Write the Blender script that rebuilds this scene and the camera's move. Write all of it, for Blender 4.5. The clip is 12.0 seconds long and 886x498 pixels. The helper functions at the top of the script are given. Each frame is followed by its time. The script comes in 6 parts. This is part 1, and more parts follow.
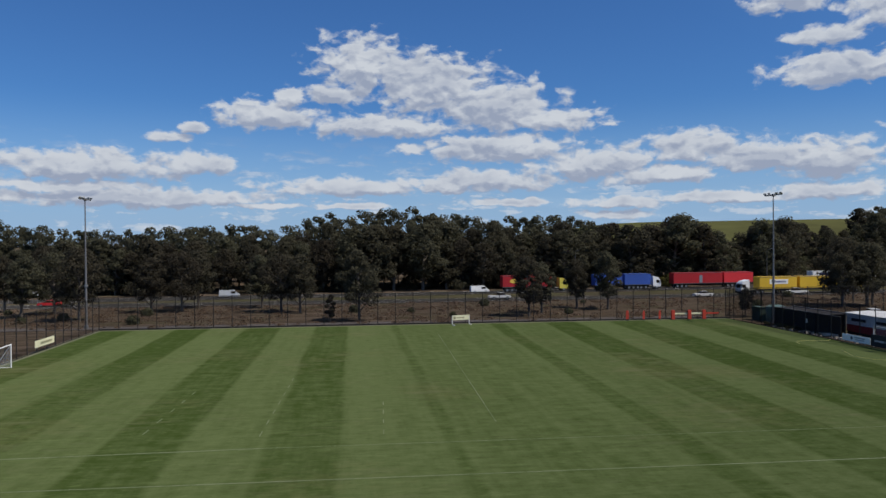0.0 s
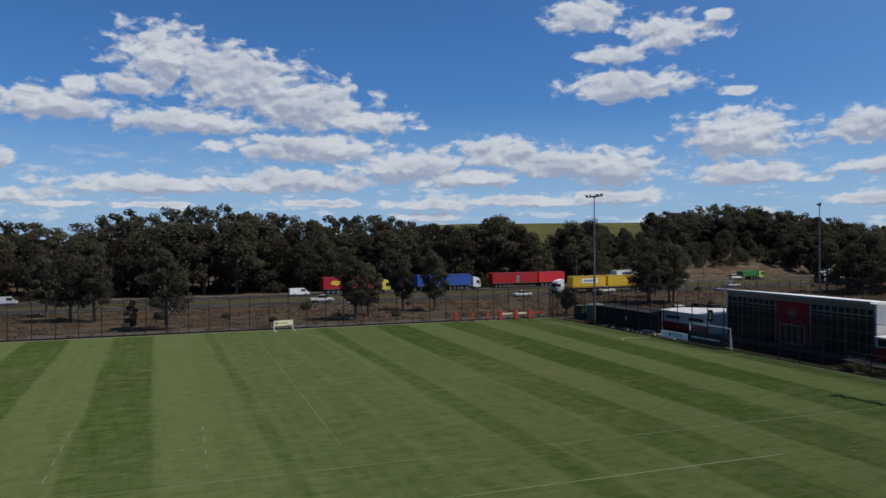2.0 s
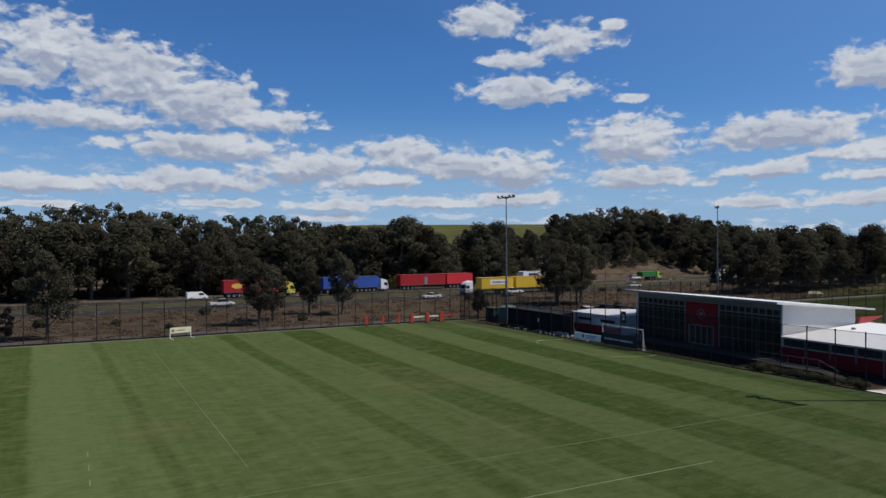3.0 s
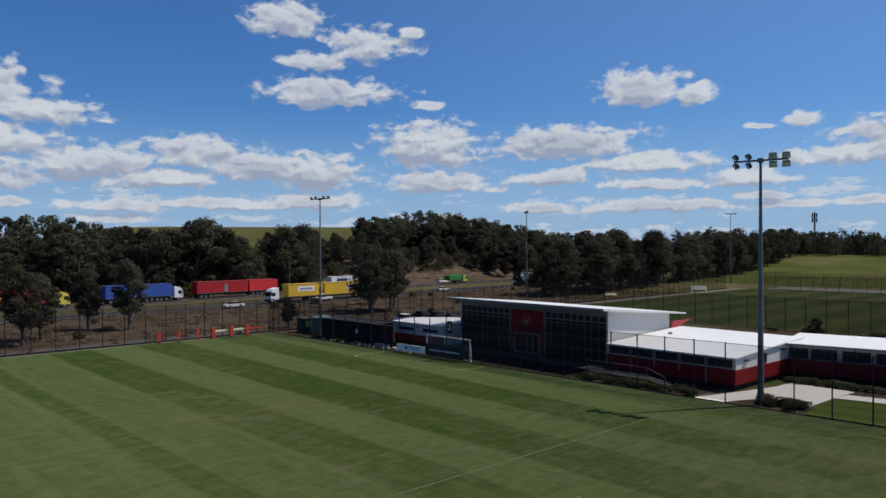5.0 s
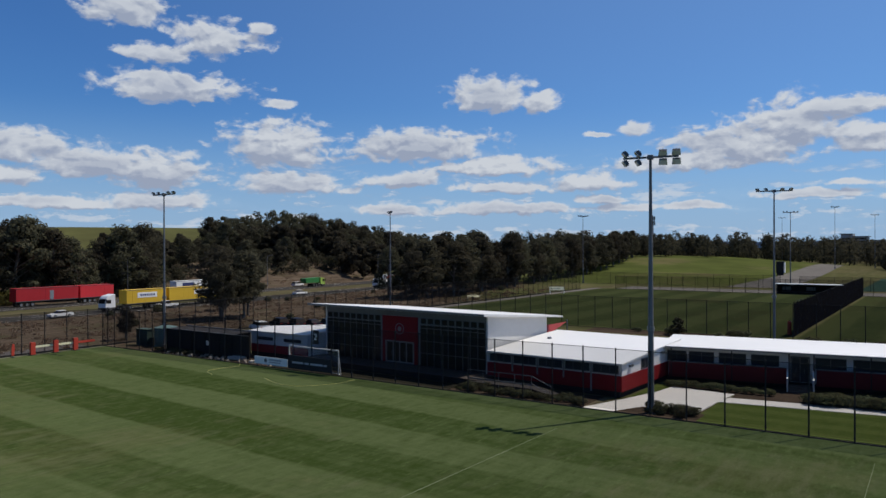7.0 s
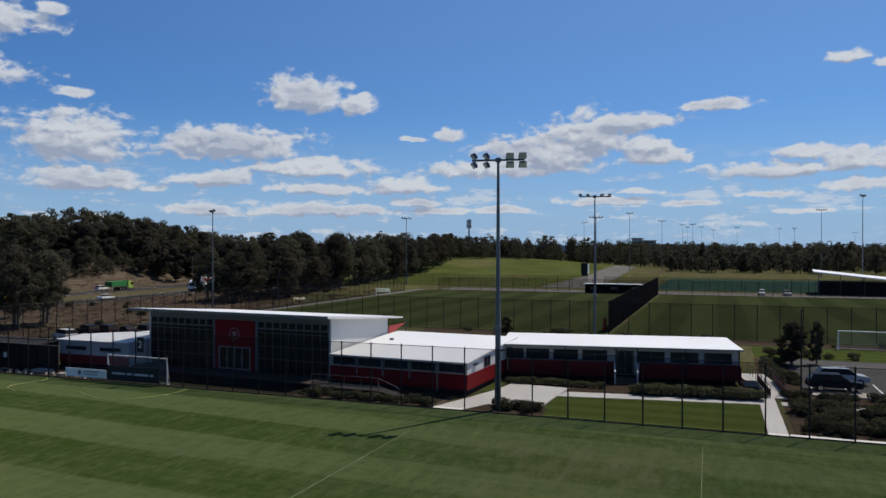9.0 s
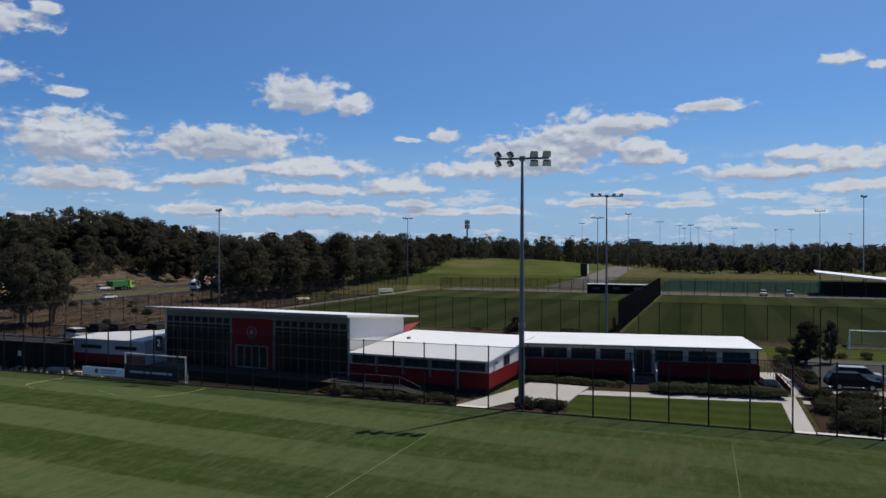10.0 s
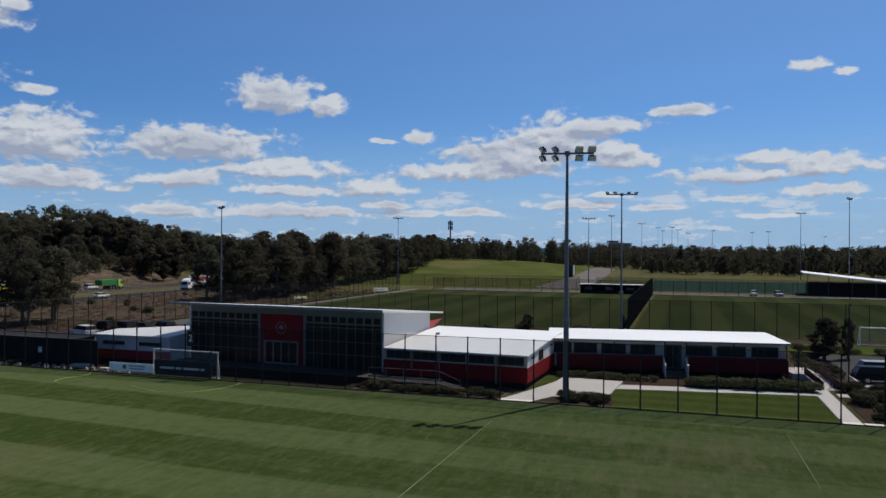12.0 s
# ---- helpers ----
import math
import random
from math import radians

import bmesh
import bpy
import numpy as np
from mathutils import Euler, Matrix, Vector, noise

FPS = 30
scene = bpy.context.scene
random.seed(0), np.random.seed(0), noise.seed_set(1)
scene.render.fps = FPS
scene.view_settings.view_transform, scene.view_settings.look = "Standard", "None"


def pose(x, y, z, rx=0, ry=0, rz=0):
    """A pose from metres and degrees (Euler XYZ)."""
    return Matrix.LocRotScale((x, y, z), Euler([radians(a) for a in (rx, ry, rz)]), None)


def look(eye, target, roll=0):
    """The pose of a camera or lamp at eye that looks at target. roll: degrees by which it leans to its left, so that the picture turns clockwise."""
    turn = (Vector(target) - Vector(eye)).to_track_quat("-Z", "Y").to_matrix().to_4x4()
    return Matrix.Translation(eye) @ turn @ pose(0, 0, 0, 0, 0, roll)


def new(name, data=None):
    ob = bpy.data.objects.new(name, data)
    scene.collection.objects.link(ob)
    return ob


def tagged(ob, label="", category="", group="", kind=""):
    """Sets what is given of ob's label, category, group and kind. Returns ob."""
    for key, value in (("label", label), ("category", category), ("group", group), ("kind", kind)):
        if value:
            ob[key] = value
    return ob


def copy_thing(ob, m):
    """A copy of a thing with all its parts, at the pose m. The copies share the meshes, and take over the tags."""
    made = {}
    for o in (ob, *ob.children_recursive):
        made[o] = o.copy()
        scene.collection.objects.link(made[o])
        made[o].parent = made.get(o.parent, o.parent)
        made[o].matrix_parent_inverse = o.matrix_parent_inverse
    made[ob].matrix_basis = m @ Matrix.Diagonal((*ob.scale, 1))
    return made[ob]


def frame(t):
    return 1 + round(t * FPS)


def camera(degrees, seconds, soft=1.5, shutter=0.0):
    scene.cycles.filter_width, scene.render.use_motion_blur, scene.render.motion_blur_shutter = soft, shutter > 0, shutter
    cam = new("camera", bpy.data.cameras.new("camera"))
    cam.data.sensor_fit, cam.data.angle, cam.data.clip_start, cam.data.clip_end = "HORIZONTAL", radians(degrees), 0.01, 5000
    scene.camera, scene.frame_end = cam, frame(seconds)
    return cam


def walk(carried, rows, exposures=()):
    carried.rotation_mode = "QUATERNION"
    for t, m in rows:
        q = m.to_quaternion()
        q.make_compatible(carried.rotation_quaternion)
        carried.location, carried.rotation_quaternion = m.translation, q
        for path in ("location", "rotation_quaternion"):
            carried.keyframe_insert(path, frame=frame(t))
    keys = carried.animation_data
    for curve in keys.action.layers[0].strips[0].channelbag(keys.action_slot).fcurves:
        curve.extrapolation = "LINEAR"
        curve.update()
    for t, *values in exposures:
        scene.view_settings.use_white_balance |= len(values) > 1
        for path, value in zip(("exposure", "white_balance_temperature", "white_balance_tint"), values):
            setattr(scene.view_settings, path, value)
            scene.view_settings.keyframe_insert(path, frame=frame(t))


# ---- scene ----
cam = camera(61.87, 12.0)

PATH = [
    (0, pose(0.00, 0.00, 12.93, 89.44, 0.39, -6.96)),
    (0.5, pose(-0.32, 1.63, 12.84, 89.45, 0.34, -10.57)),
    (1, pose(-0.55, 3.22, 12.75, 89.45, 0.29, -14.16)),
    (1.5, pose(-0.72, 4.87, 12.67, 89.46, 0.25, -17.77)),
    (2, pose(-0.75, 6.60, 12.63, 89.48, 0.21, -21.41)),
    (2.5, pose(-0.65, 8.39, 12.62, 89.51, 0.18, -25.05)),
    (3, pose(-0.35, 10.15, 12.65, 89.55, 0.16, -28.87)),
    (4.8, pose(1.89, 16.92, 12.98, 89.72, 0.11, -42.71)),
    (5, pose(2.26, 17.61, 12.99, 89.73, 0.12, -44.24)),
    (5.5, pose(3.22, 19.36, 13.01, 89.76, 0.13, -48.08)),
    (6, pose(4.25, 21.07, 12.99, 89.79, 0.15, -51.32)),
    (6.5, pose(5.30, 22.52, 12.98, 89.81, 0.16, -52.73)),
    (7, pose(6.09, 23.43, 12.94, 89.83, 0.16, -55.57)),
    (7.5, pose(6.45, 24.06, 12.87, 89.85, 0.15, -59.60)),
    (7.7, pose(6.56, 24.31, 12.84, 89.85, 0.14, -61.19)),
    (9.3, pose(5.65, 26.91, 12.74, 90.00, -0.11, -70.19)),
    (9.5, pose(5.50, 27.34, 12.70, 90.01, -0.13, -70.16)),
    (10, pose(5.10, 28.49, 12.58, 90.04, -0.19, -70.13)),
    (10.5, pose(4.68, 29.76, 12.44, 90.07, -0.24, -70.10)),
    (11, pose(4.25, 31.08, 12.29, 90.10, -0.30, -70.08)),
    (11.5, pose(3.77, 32.42, 12.11, 90.14, -0.35, -70.42)),
    (12, pose(3.23, 33.78, 11.93, 90.19, -0.40, -72.08)),
]
walk(cam, PATH)

# ---- world, sun ----
SUN_WAY = Vector((11.2, -6.5, 20.0)).normalized()
SUN_EL = math.asin(SUN_WAY.z)
SUN_AZ = math.atan2(SUN_WAY.x, SUN_WAY.y)

sun = new("sun", bpy.data.lights.new("sun", "SUN"))
sun.data.energy, sun.data.angle, sun.data.color = 4.8, radians(0.5), (1.0, 0.93, 0.82)
sun.matrix_world = look(tuple(SUN_WAY * 300), (0, 0, 0))

# cumulus clouds: azimuth from +y towards +x, elevation, half width, half height, in degrees
WEST_BANK = [(0.8, 13.7, 3.1, 1.8), (6.3, 12.4, 4.2, 2.0), (11.3, 10.7, 3.7, 1.7), (15.2, 9.8, 3.4, 0.9), (-6.4, 10.2, 3.1, 1.0), (-4.5, 11.5, 1.2, 0.7), (2.5, 9.4, 4.6, 0.9), (-1.3, 11.7, 1.9, 0.7), (11.7, 7.7, 5.0, 1.1), (18.5, 6.4, 3.9, 1.1), (23.5, 5.6, 4.1, 0.7), (25.6, 7.3, 2.8, 1.1), (30.4, 6.4, 3.4, 1.1), (34.5, 6.1, 2.8, 1.2)]
LOW_BANK = [(-18.8, 6.1, 5.7, 1.0), (-11.5, 6.5, 2.2, 0.7), (-20.0, 4.7, 5.1, 0.4), (-15.2, 3.9, 9.5, 0.6), (-0.1, 4.8, 5.9, 0.6), (9.9, 5.2, 5.4, 0.8), (20.0, 3.5, 3.1, 0.4), (20.2, 2.6, 2.5, 0.3), (28.6, 3.8, 4.8, 0.4), (34.7, 4.0, 3.6, 0.5), (-13.4, 8.3, 1.2, 0.4), (-11.7, 9.1, 0.8, 0.4), (4.7, 7.8, 1.1, 0.4), (12.1, 3.6, 2.8, 0.3), (-0.1, 3.4, 2.6, 0.3), (-6.5, 3.4, 2.5, 0.2)]
MID_BANK = [(32.3, 17.2, 2.5, 1.1), (38.7, 15.5, 2.4, 1.1), (34.7, 14.4, 2.1, 0.6), (35.5, 12.1, 4.2, 0.9), (43.2, 11.2, 1.0, 0.3), (41.9, 16.5, 0.8, 0.4), (43.2, 8.2, 3.3, 1.6), (44.1, 5.4, 3.7, 0.8), (53.5, 8.2, 4.8, 1.1), (59.7, 6.7, 4.1, 0.7), (60.1, 5.2, 3.2, 0.4), (52.8, 5.8, 2.8, 0.5), (59.3, 12.0, 2.6, 1.1), (63.0, 11.5, 1.3, 0.8), (60.5, 3.5, 4.7, 0.4), (51.5, 3.5, 2.4, 0.4), (67.8, 4.3, 1.5, 0.3), (70.1, 9.4, 1.0, 0.4), (67.4, 9.0, 0.8, 0.2)]
EAST_BANK = [(73.9, 6.8, 4.1, 0.7), (77.6, 7.8, 3.9, 1.4), (83.1, 10.0, 3.5, 0.6), (80.9, 9.0, 2.8, 1.6), (86.0, 7.6, 2.2, 0.5), (85.4, 8.3, 1.0, 0.8), (90.2, 11.0, 2.2, 0.4), (98.2, 13.5, 1.4, 0.4), (94.7, 6.3, 4.4, 0.5), (98.9, 6.7, 3.1, 0.7), (95.9, 7.4, 1.2, 0.5), (99.2, 5.1, 2.1, 0.4), (66.9, 5.5, 2.7, 0.6), (69.6, 3.6, 2.4, 0.3), (73.9, 3.6, 2.4, 0.3), (82.1, 4.3, 3.1, 0.3), (87.8, 4.1, 2.2, 0.2), (93.6, 4.6, 1.5, 0.2), (96.1, 3.4, 1.7, 0.2), (84.6, 5.0, 1.2, 0.2), (100.5, 12.9, 0.6, 0.3)]
SKY_STRENGTH = 0.062
CLOUD_STRENGTH = 0.65


class Nodes:
    """Short words for making nodes in one tree."""

    def __init__(self, tree):
        self.tree = tree

    def put(self, node, key, value):
        if value is None:
            return
        if isinstance(value, bpy.types.NodeSocket):
            self.tree.links.new(value, node.inputs[key])
        else:
            node.inputs[key].default_value = value

    def node(self, kind, **inputs):
        n = self.tree.nodes.new(kind)
        for key, value in inputs.items():
            self.put(n, key.replace("_", " "), value)
        return n

    def math(self, op, a, b=None, c=None, clamp=False):
        n = self.tree.nodes.new("ShaderNodeMath")
        n.operation, n.use_clamp = op, clamp
        for k, value in enumerate((a, b, c)):
            self.put(n, k, value)
        return n.outputs[0]

    def vector(self, op, a, b=None, c=None):
        n = self.tree.nodes.new("ShaderNodeVectorMath")
        n.operation = op
        for k, value in enumerate((a, b, c)):
            self.put(n, k, value)
        return n.outputs["Value" if op in ("LENGTH", "DOT_PRODUCT") else "Vector"]

    def noise(self, vector, scale, detail=4.0, rough=0.55):
        n = self.tree.nodes.new("ShaderNodeTexNoise")
        self.put(n, "Vector", vector)
        n.inputs["Scale"].default_value, n.inputs["Detail"].default_value, n.inputs["Roughness"].default_value = scale, detail, rough
        return n

    def ramp(self, value, lo, hi, smooth=False):
        n = self.tree.nodes.new("ShaderNodeMapRange")
        n.interpolation_type = "SMOOTHSTEP" if smooth else "LINEAR"
        self.put(n, 0, value)
        self.put(n, 1, lo)
        self.put(n, 2, hi)
        return n.outputs[0]

    def mix(self, factor, a, b, blend="MIX"):
        n = self.tree.nodes.new("ShaderNodeMix")
        n.data_type, n.blend_type = "RGBA", blend
        for key, value in ((0, factor), (6, a), (7, b)):
            if isinstance(value, tuple):
                value = (*value[:3], 1.0)
            self.put(n, key, value)
        return n.outputs[2]


def cloud_field():
    """A node group: how deep inside a cloud a place (azimuth, elevation) of the sky is."""
    tree = bpy.data.node_groups.new("cloud_field", "ShaderNodeTree")
    tree.interface.new_socket("place", in_out="INPUT", socket_type="NodeSocketVector")
    tree.interface.new_socket("depth", in_out="OUTPUT", socket_type="NodeSocketFloat")
    n = Nodes(tree)
    place = tree.nodes.new("NodeGroupInput").outputs[0]
    far = None
    for az, el, w, h in WEST_BANK + LOW_BANK + MID_BANK + EAST_BANK:
        w, h = w * 1.12, h * 1.25
        a = n.vector("MULTIPLY_ADD", place, (1 / w, 1 / h, 0), (-az / w, -el / h, 0))
        b = n.vector("MULTIPLY", a, (1, -1.5, 0))
        d = n.vector("LENGTH", n.vector("MAXIMUM", a, b))
        far = d if far is None else n.math("SMOOTH_MIN", far, d, 0.12)
    out = tree.nodes.new("NodeGroupOutput")
    tree.links.new(n.math("SUBTRACT", 1.0, far), out.inputs[0])
    return tree


def make_world():
    world = bpy.data.worlds.new("sky")
    scene.world = world
    world.use_nodes = True
    tree = world.node_tree
    tree.nodes.clear()
    n = Nodes(tree)
    sky = tree.nodes.new("ShaderNodeTexSky")
    sky.sky_type, sky.sun_disc = "NISHITA", False
    sky.sun_elevation, sky.sun_rotation = SUN_EL, SUN_AZ
    sky.altitude, sky.air_density, sky.dust_density, sky.ozone_density = 100.0, 1.0, 0.1, 3.0
    way = tree.nodes.new("ShaderNodeTexCoord").outputs["Generated"]
    xyz = n.node("ShaderNodeSeparateXYZ", Vector=way).outputs
    az = n.math("MULTIPLY", n.math("ARCTAN2", xyz[0], xyz[1]), 57.2958)
    el = n.math("MULTIPLY", n.math("ARCSINE", xyz[2]), 57.2958)
    place = n.node("ShaderNodeCombineXYZ", X=az, Y=el).outputs[0]
    billow = n.noise(n.vector("MULTIPLY", place, (0.5, 0.9, 1)), 0.5, 8.0, 0.6)
    push = n.vector("MULTIPLY_ADD", billow.outputs["Color"], (2.2, 1.2, 0), (-1.1, 0.1, 0))
    place = n.vector("ADD", place, push)
    field = cloud_field()

    def depth(vector):
        g = tree.nodes.new("ShaderNodeGroup")
        g.node_tree = field
        n.put(g, 0, vector)
        return g.outputs[0]

    def puffs(vector):
        return n.noise(n.vector("MULTIPLY", vector, (0.72, 1.2, 1)), 0.95, 8.0, 0.56).outputs[0]

    def lumps(vector):
        v = tree.nodes.new("ShaderNodeTexVoronoi")
        v.feature, v.normalize = "SMOOTH_F1", True
        v.inputs["Smoothness"].default_value = 0.5
        n.put(v, "Vector", n.vector("MULTIPLY", vector, (0.8, 1.5, 1)))
        v.inputs["Scale"].default_value, v.inputs["Detail"].default_value, v.inputs["Roughness"].default_value = 0.8, 2.0, 0.5
        return n.math("SUBTRACT", 1.0, v.outputs["Distance"])

    fine, lump = puffs(place), lumps(place)
    raised = n.vector("ADD", place, (0.2, 0.36, 0))
    rough = n.noise(n.vector("MULTIPLY", place, (0.2, 0.5, 1)), 0.8, 3.0, 0.5).outputs[0]
    inside = depth(place)
    body = n.math("MULTIPLY_ADD", rough, 0.8, n.math("SUBTRACT", inside, 0.34))
    here = n.math("MULTIPLY_ADD", fine, 2.3, n.math("SUBTRACT", body, 1.15))
    here = n.math("MULTIPLY_ADD", lump, 1.0, n.math("SUBTRACT", here, 0.62))
    above = depth(n.vector("ADD", place, (0.2, 0.55, 0)))
    relief = n.math("MULTIPLY", n.math("SUBTRACT", fine, puffs(raised)), 2.4)
    relief = n.math("MULTIPLY_ADD", n.math("SUBTRACT", lump, lumps(raised)), 3.2, relief)
    low = n.noise(n.vector("MULTIPLY", place, (0.16, 0.95, 1)), 1.0, 7.0, 0.62).outputs[0]
    band = n.math("MULTIPLY", n.ramp(el, 0.0, 1.2), n.ramp(el, 8.0, 3.5))
    wisps = n.math("MULTIPLY", n.ramp(n.math("MULTIPLY_ADD", fine, 0.5, low), 0.74, 0.93, True), n.math("MULTIPLY", band, 0.75))
    veil = n.math("MULTIPLY", n.ramp(el, 6.0, 0.0, True), 0.12)
    cover = n.math("MAXIMUM", n.math("MAXIMUM", n.ramp(here, -0.18, 0.42, True), wisps), veil)
    slope = n.math("ADD", relief, n.math("MULTIPLY", n.math("SUBTRACT", inside, above), 1.35))
    light = n.ramp(slope, -0.62, 0.52)
    thick = n.ramp(here, 0.25, 1.1)
    light = n.math("SUBTRACT", light, n.math("MULTIPLY", thick, n.math("MULTIPLY", n.ramp(rough, 0.40, 0.60), 0.6)), clamp=True)
    light = n.math("MAXIMUM", light, n.math("MULTIPLY", n.ramp(wisps, 0.1, 0.4), n.ramp(here, 0.1, -0.1)))
    tint = n.mix(light, (0.47, 0.55, 0.73), (0.90, 0.96, 1.05))
    deep = n.mix(1.0, sky.outputs[0], (0.50, 0.92, 1.46), "MULTIPLY")
    deep = n.mix(n.math("MULTIPLY", n.ramp(el, 11.0, 0.0, True), 0.85), deep, (4.7, 7.2, 10.8))
    near_sun = n.ramp(n.vector("DOT_PRODUCT", way, tuple(SUN_WAY)), 0.2, 1.0)
    deep = n.mix(n.math("MULTIPLY", near_sun, 0.36), deep, (5.0, 7.8, 11.4))
    blue = n.node("ShaderNodeBackground", Color=deep, Strength=SKY_STRENGTH)
    white = n.node("ShaderNodeBackground", Color=tint, Strength=CLOUD_STRENGTH)
    both = tree.nodes.new("ShaderNodeMixShader")
    n.put(both, 0, cover)
    tree.links.new(blue.outputs[0], both.inputs[1])
    tree.links.new(white.outputs[0], both.inputs[2])
    out = tree.nodes.new("ShaderNodeOutputWorld")
    tree.links.new(both.outputs[0], out.inputs[0])


make_world()

# ---- materials ----


def principled(name):
    m = bpy.data.materials.new(name)
    m.use_nodes = True
    tree = m.node_tree
    return m, Nodes(tree), tree.nodes["Principled BSDF"]


def surface(name, colour, other=None, scale=1.5, rough=0.7, metal=0.0, bump=0.0, stretch=(1, 1, 1), vary=0.0, spec=0.4):
    """A worn surface: two colours mixed by coarse and fine grain at real-world size."""
    m, n, b = principled(name)
    other = other or tuple(c * 0.75 for c in colour)
    place = n.vector("MULTIPLY", n.node("ShaderNodeTexCoord").outputs["Object"], stretch)
    coarse = n.noise(place, scale * 0.25, 4.0).outputs[0]
    fine = n.noise(place, scale * 4.0, 5.0).outputs[0]
    grain = n.ramp(n.math("MULTIPLY_ADD", fine, 0.4, n.math("MULTIPLY", coarse, 0.6)), 0.32, 0.68)
    shade = n.mix(grain, other, colour)
    if vary:
        chance = n.node("ShaderNodeObjectInfo").outputs["Random"]
        hsv = n.node("ShaderNodeHueSaturation", Color=shade)
        n.put(hsv, "Value", n.math("MULTIPLY_ADD", chance, vary * 2, 1 - vary))
        n.put(hsv, "Hue", n.math("MULTIPLY_ADD", chance, 0.05, 0.475))
        shade = hsv.outputs[0]
    n.put(b, "Base Color", shade)
    n.put(b, "Roughness", n.math("MULTIPLY_ADD", fine, 0.15, rough - 0.07))
    b.inputs["Metallic"].default_value = metal
    b.inputs["Specular IOR Level"].default_value = spec
    if bump:
        k = n.node("ShaderNodeBump", Height=fine, Strength=min(bump, 1.0))
        k.inputs["Distance"].default_value = 0.03
        n.put(b, "Normal", k.outputs[0])
    return m


def leaf_material(name, dark, pale, vary=0.25):
    m, n, b = principled(name)
    island = n.node("ShaderNodeNewGeometry").outputs["Random Per Island"]
    place = n.node("ShaderNodeTexCoord").outputs["Object"]
    patch = n.noise(place, 0.35, 2.0).outputs[0]
    shade = n.mix(n.math("MULTIPLY_ADD", island, 0.6, n.math("MULTIPLY_ADD", patch, 1.2, -0.4), clamp=True), dark, pale)
    chance = n.node("ShaderNodeObjectInfo").outputs["Random"]
    hsv = n.node("ShaderNodeHueSaturation", Color=shade)
    n.put(hsv, "Value", n.math("MULTIPLY_ADD", chance, vary * 2, 1 - vary))
    n.put(hsv, "Hue", n.math("MULTIPLY_ADD", chance, 0.06, 0.465))
    n.put(b, "Base Color", hsv.outputs[0])
    b.inputs["Roughness"].default_value = 0.8
    b.inputs["Specular IOR Level"].default_value = 0.0
    glow = n.node("ShaderNodeBsdfTranslucent", Color=hsv.outputs[0])
    both = n.tree.nodes.new("ShaderNodeMixShader")
    both.inputs[0].default_value = 0.45
    n.tree.links.new(b.outputs[0], both.inputs[1])
    n.tree.links.new(glow.outputs[0], both.inputs[2])
    n.tree.links.new(both.outputs[0], n.tree.nodes["Material Output"].inputs[0])
    return m


# mown bands of the main pitch: middle across the pitch, half width, how dark
BANDS = ((-35.0, 2.5, 1.0), (-23.9, 2.4, 1.0), (-13.5, 2.6, 1.0), (-3.3, 2.4, 0.85), (1.3, 1.7, -0.2), (6.3, 0.55, 0.6), (13.4, 6.0, 0.28), (14.6, 0.45, -0.2), (18.6, 0.4, -0.2), (21.6, 1.05, 0.85), (25.6, 2.4, 0.25), (31.2, 2.4, 0.95), (41.4, 2.8, 1.0), (51.6, 2.5, 0.9), (60.2, 1.2, 0.7))


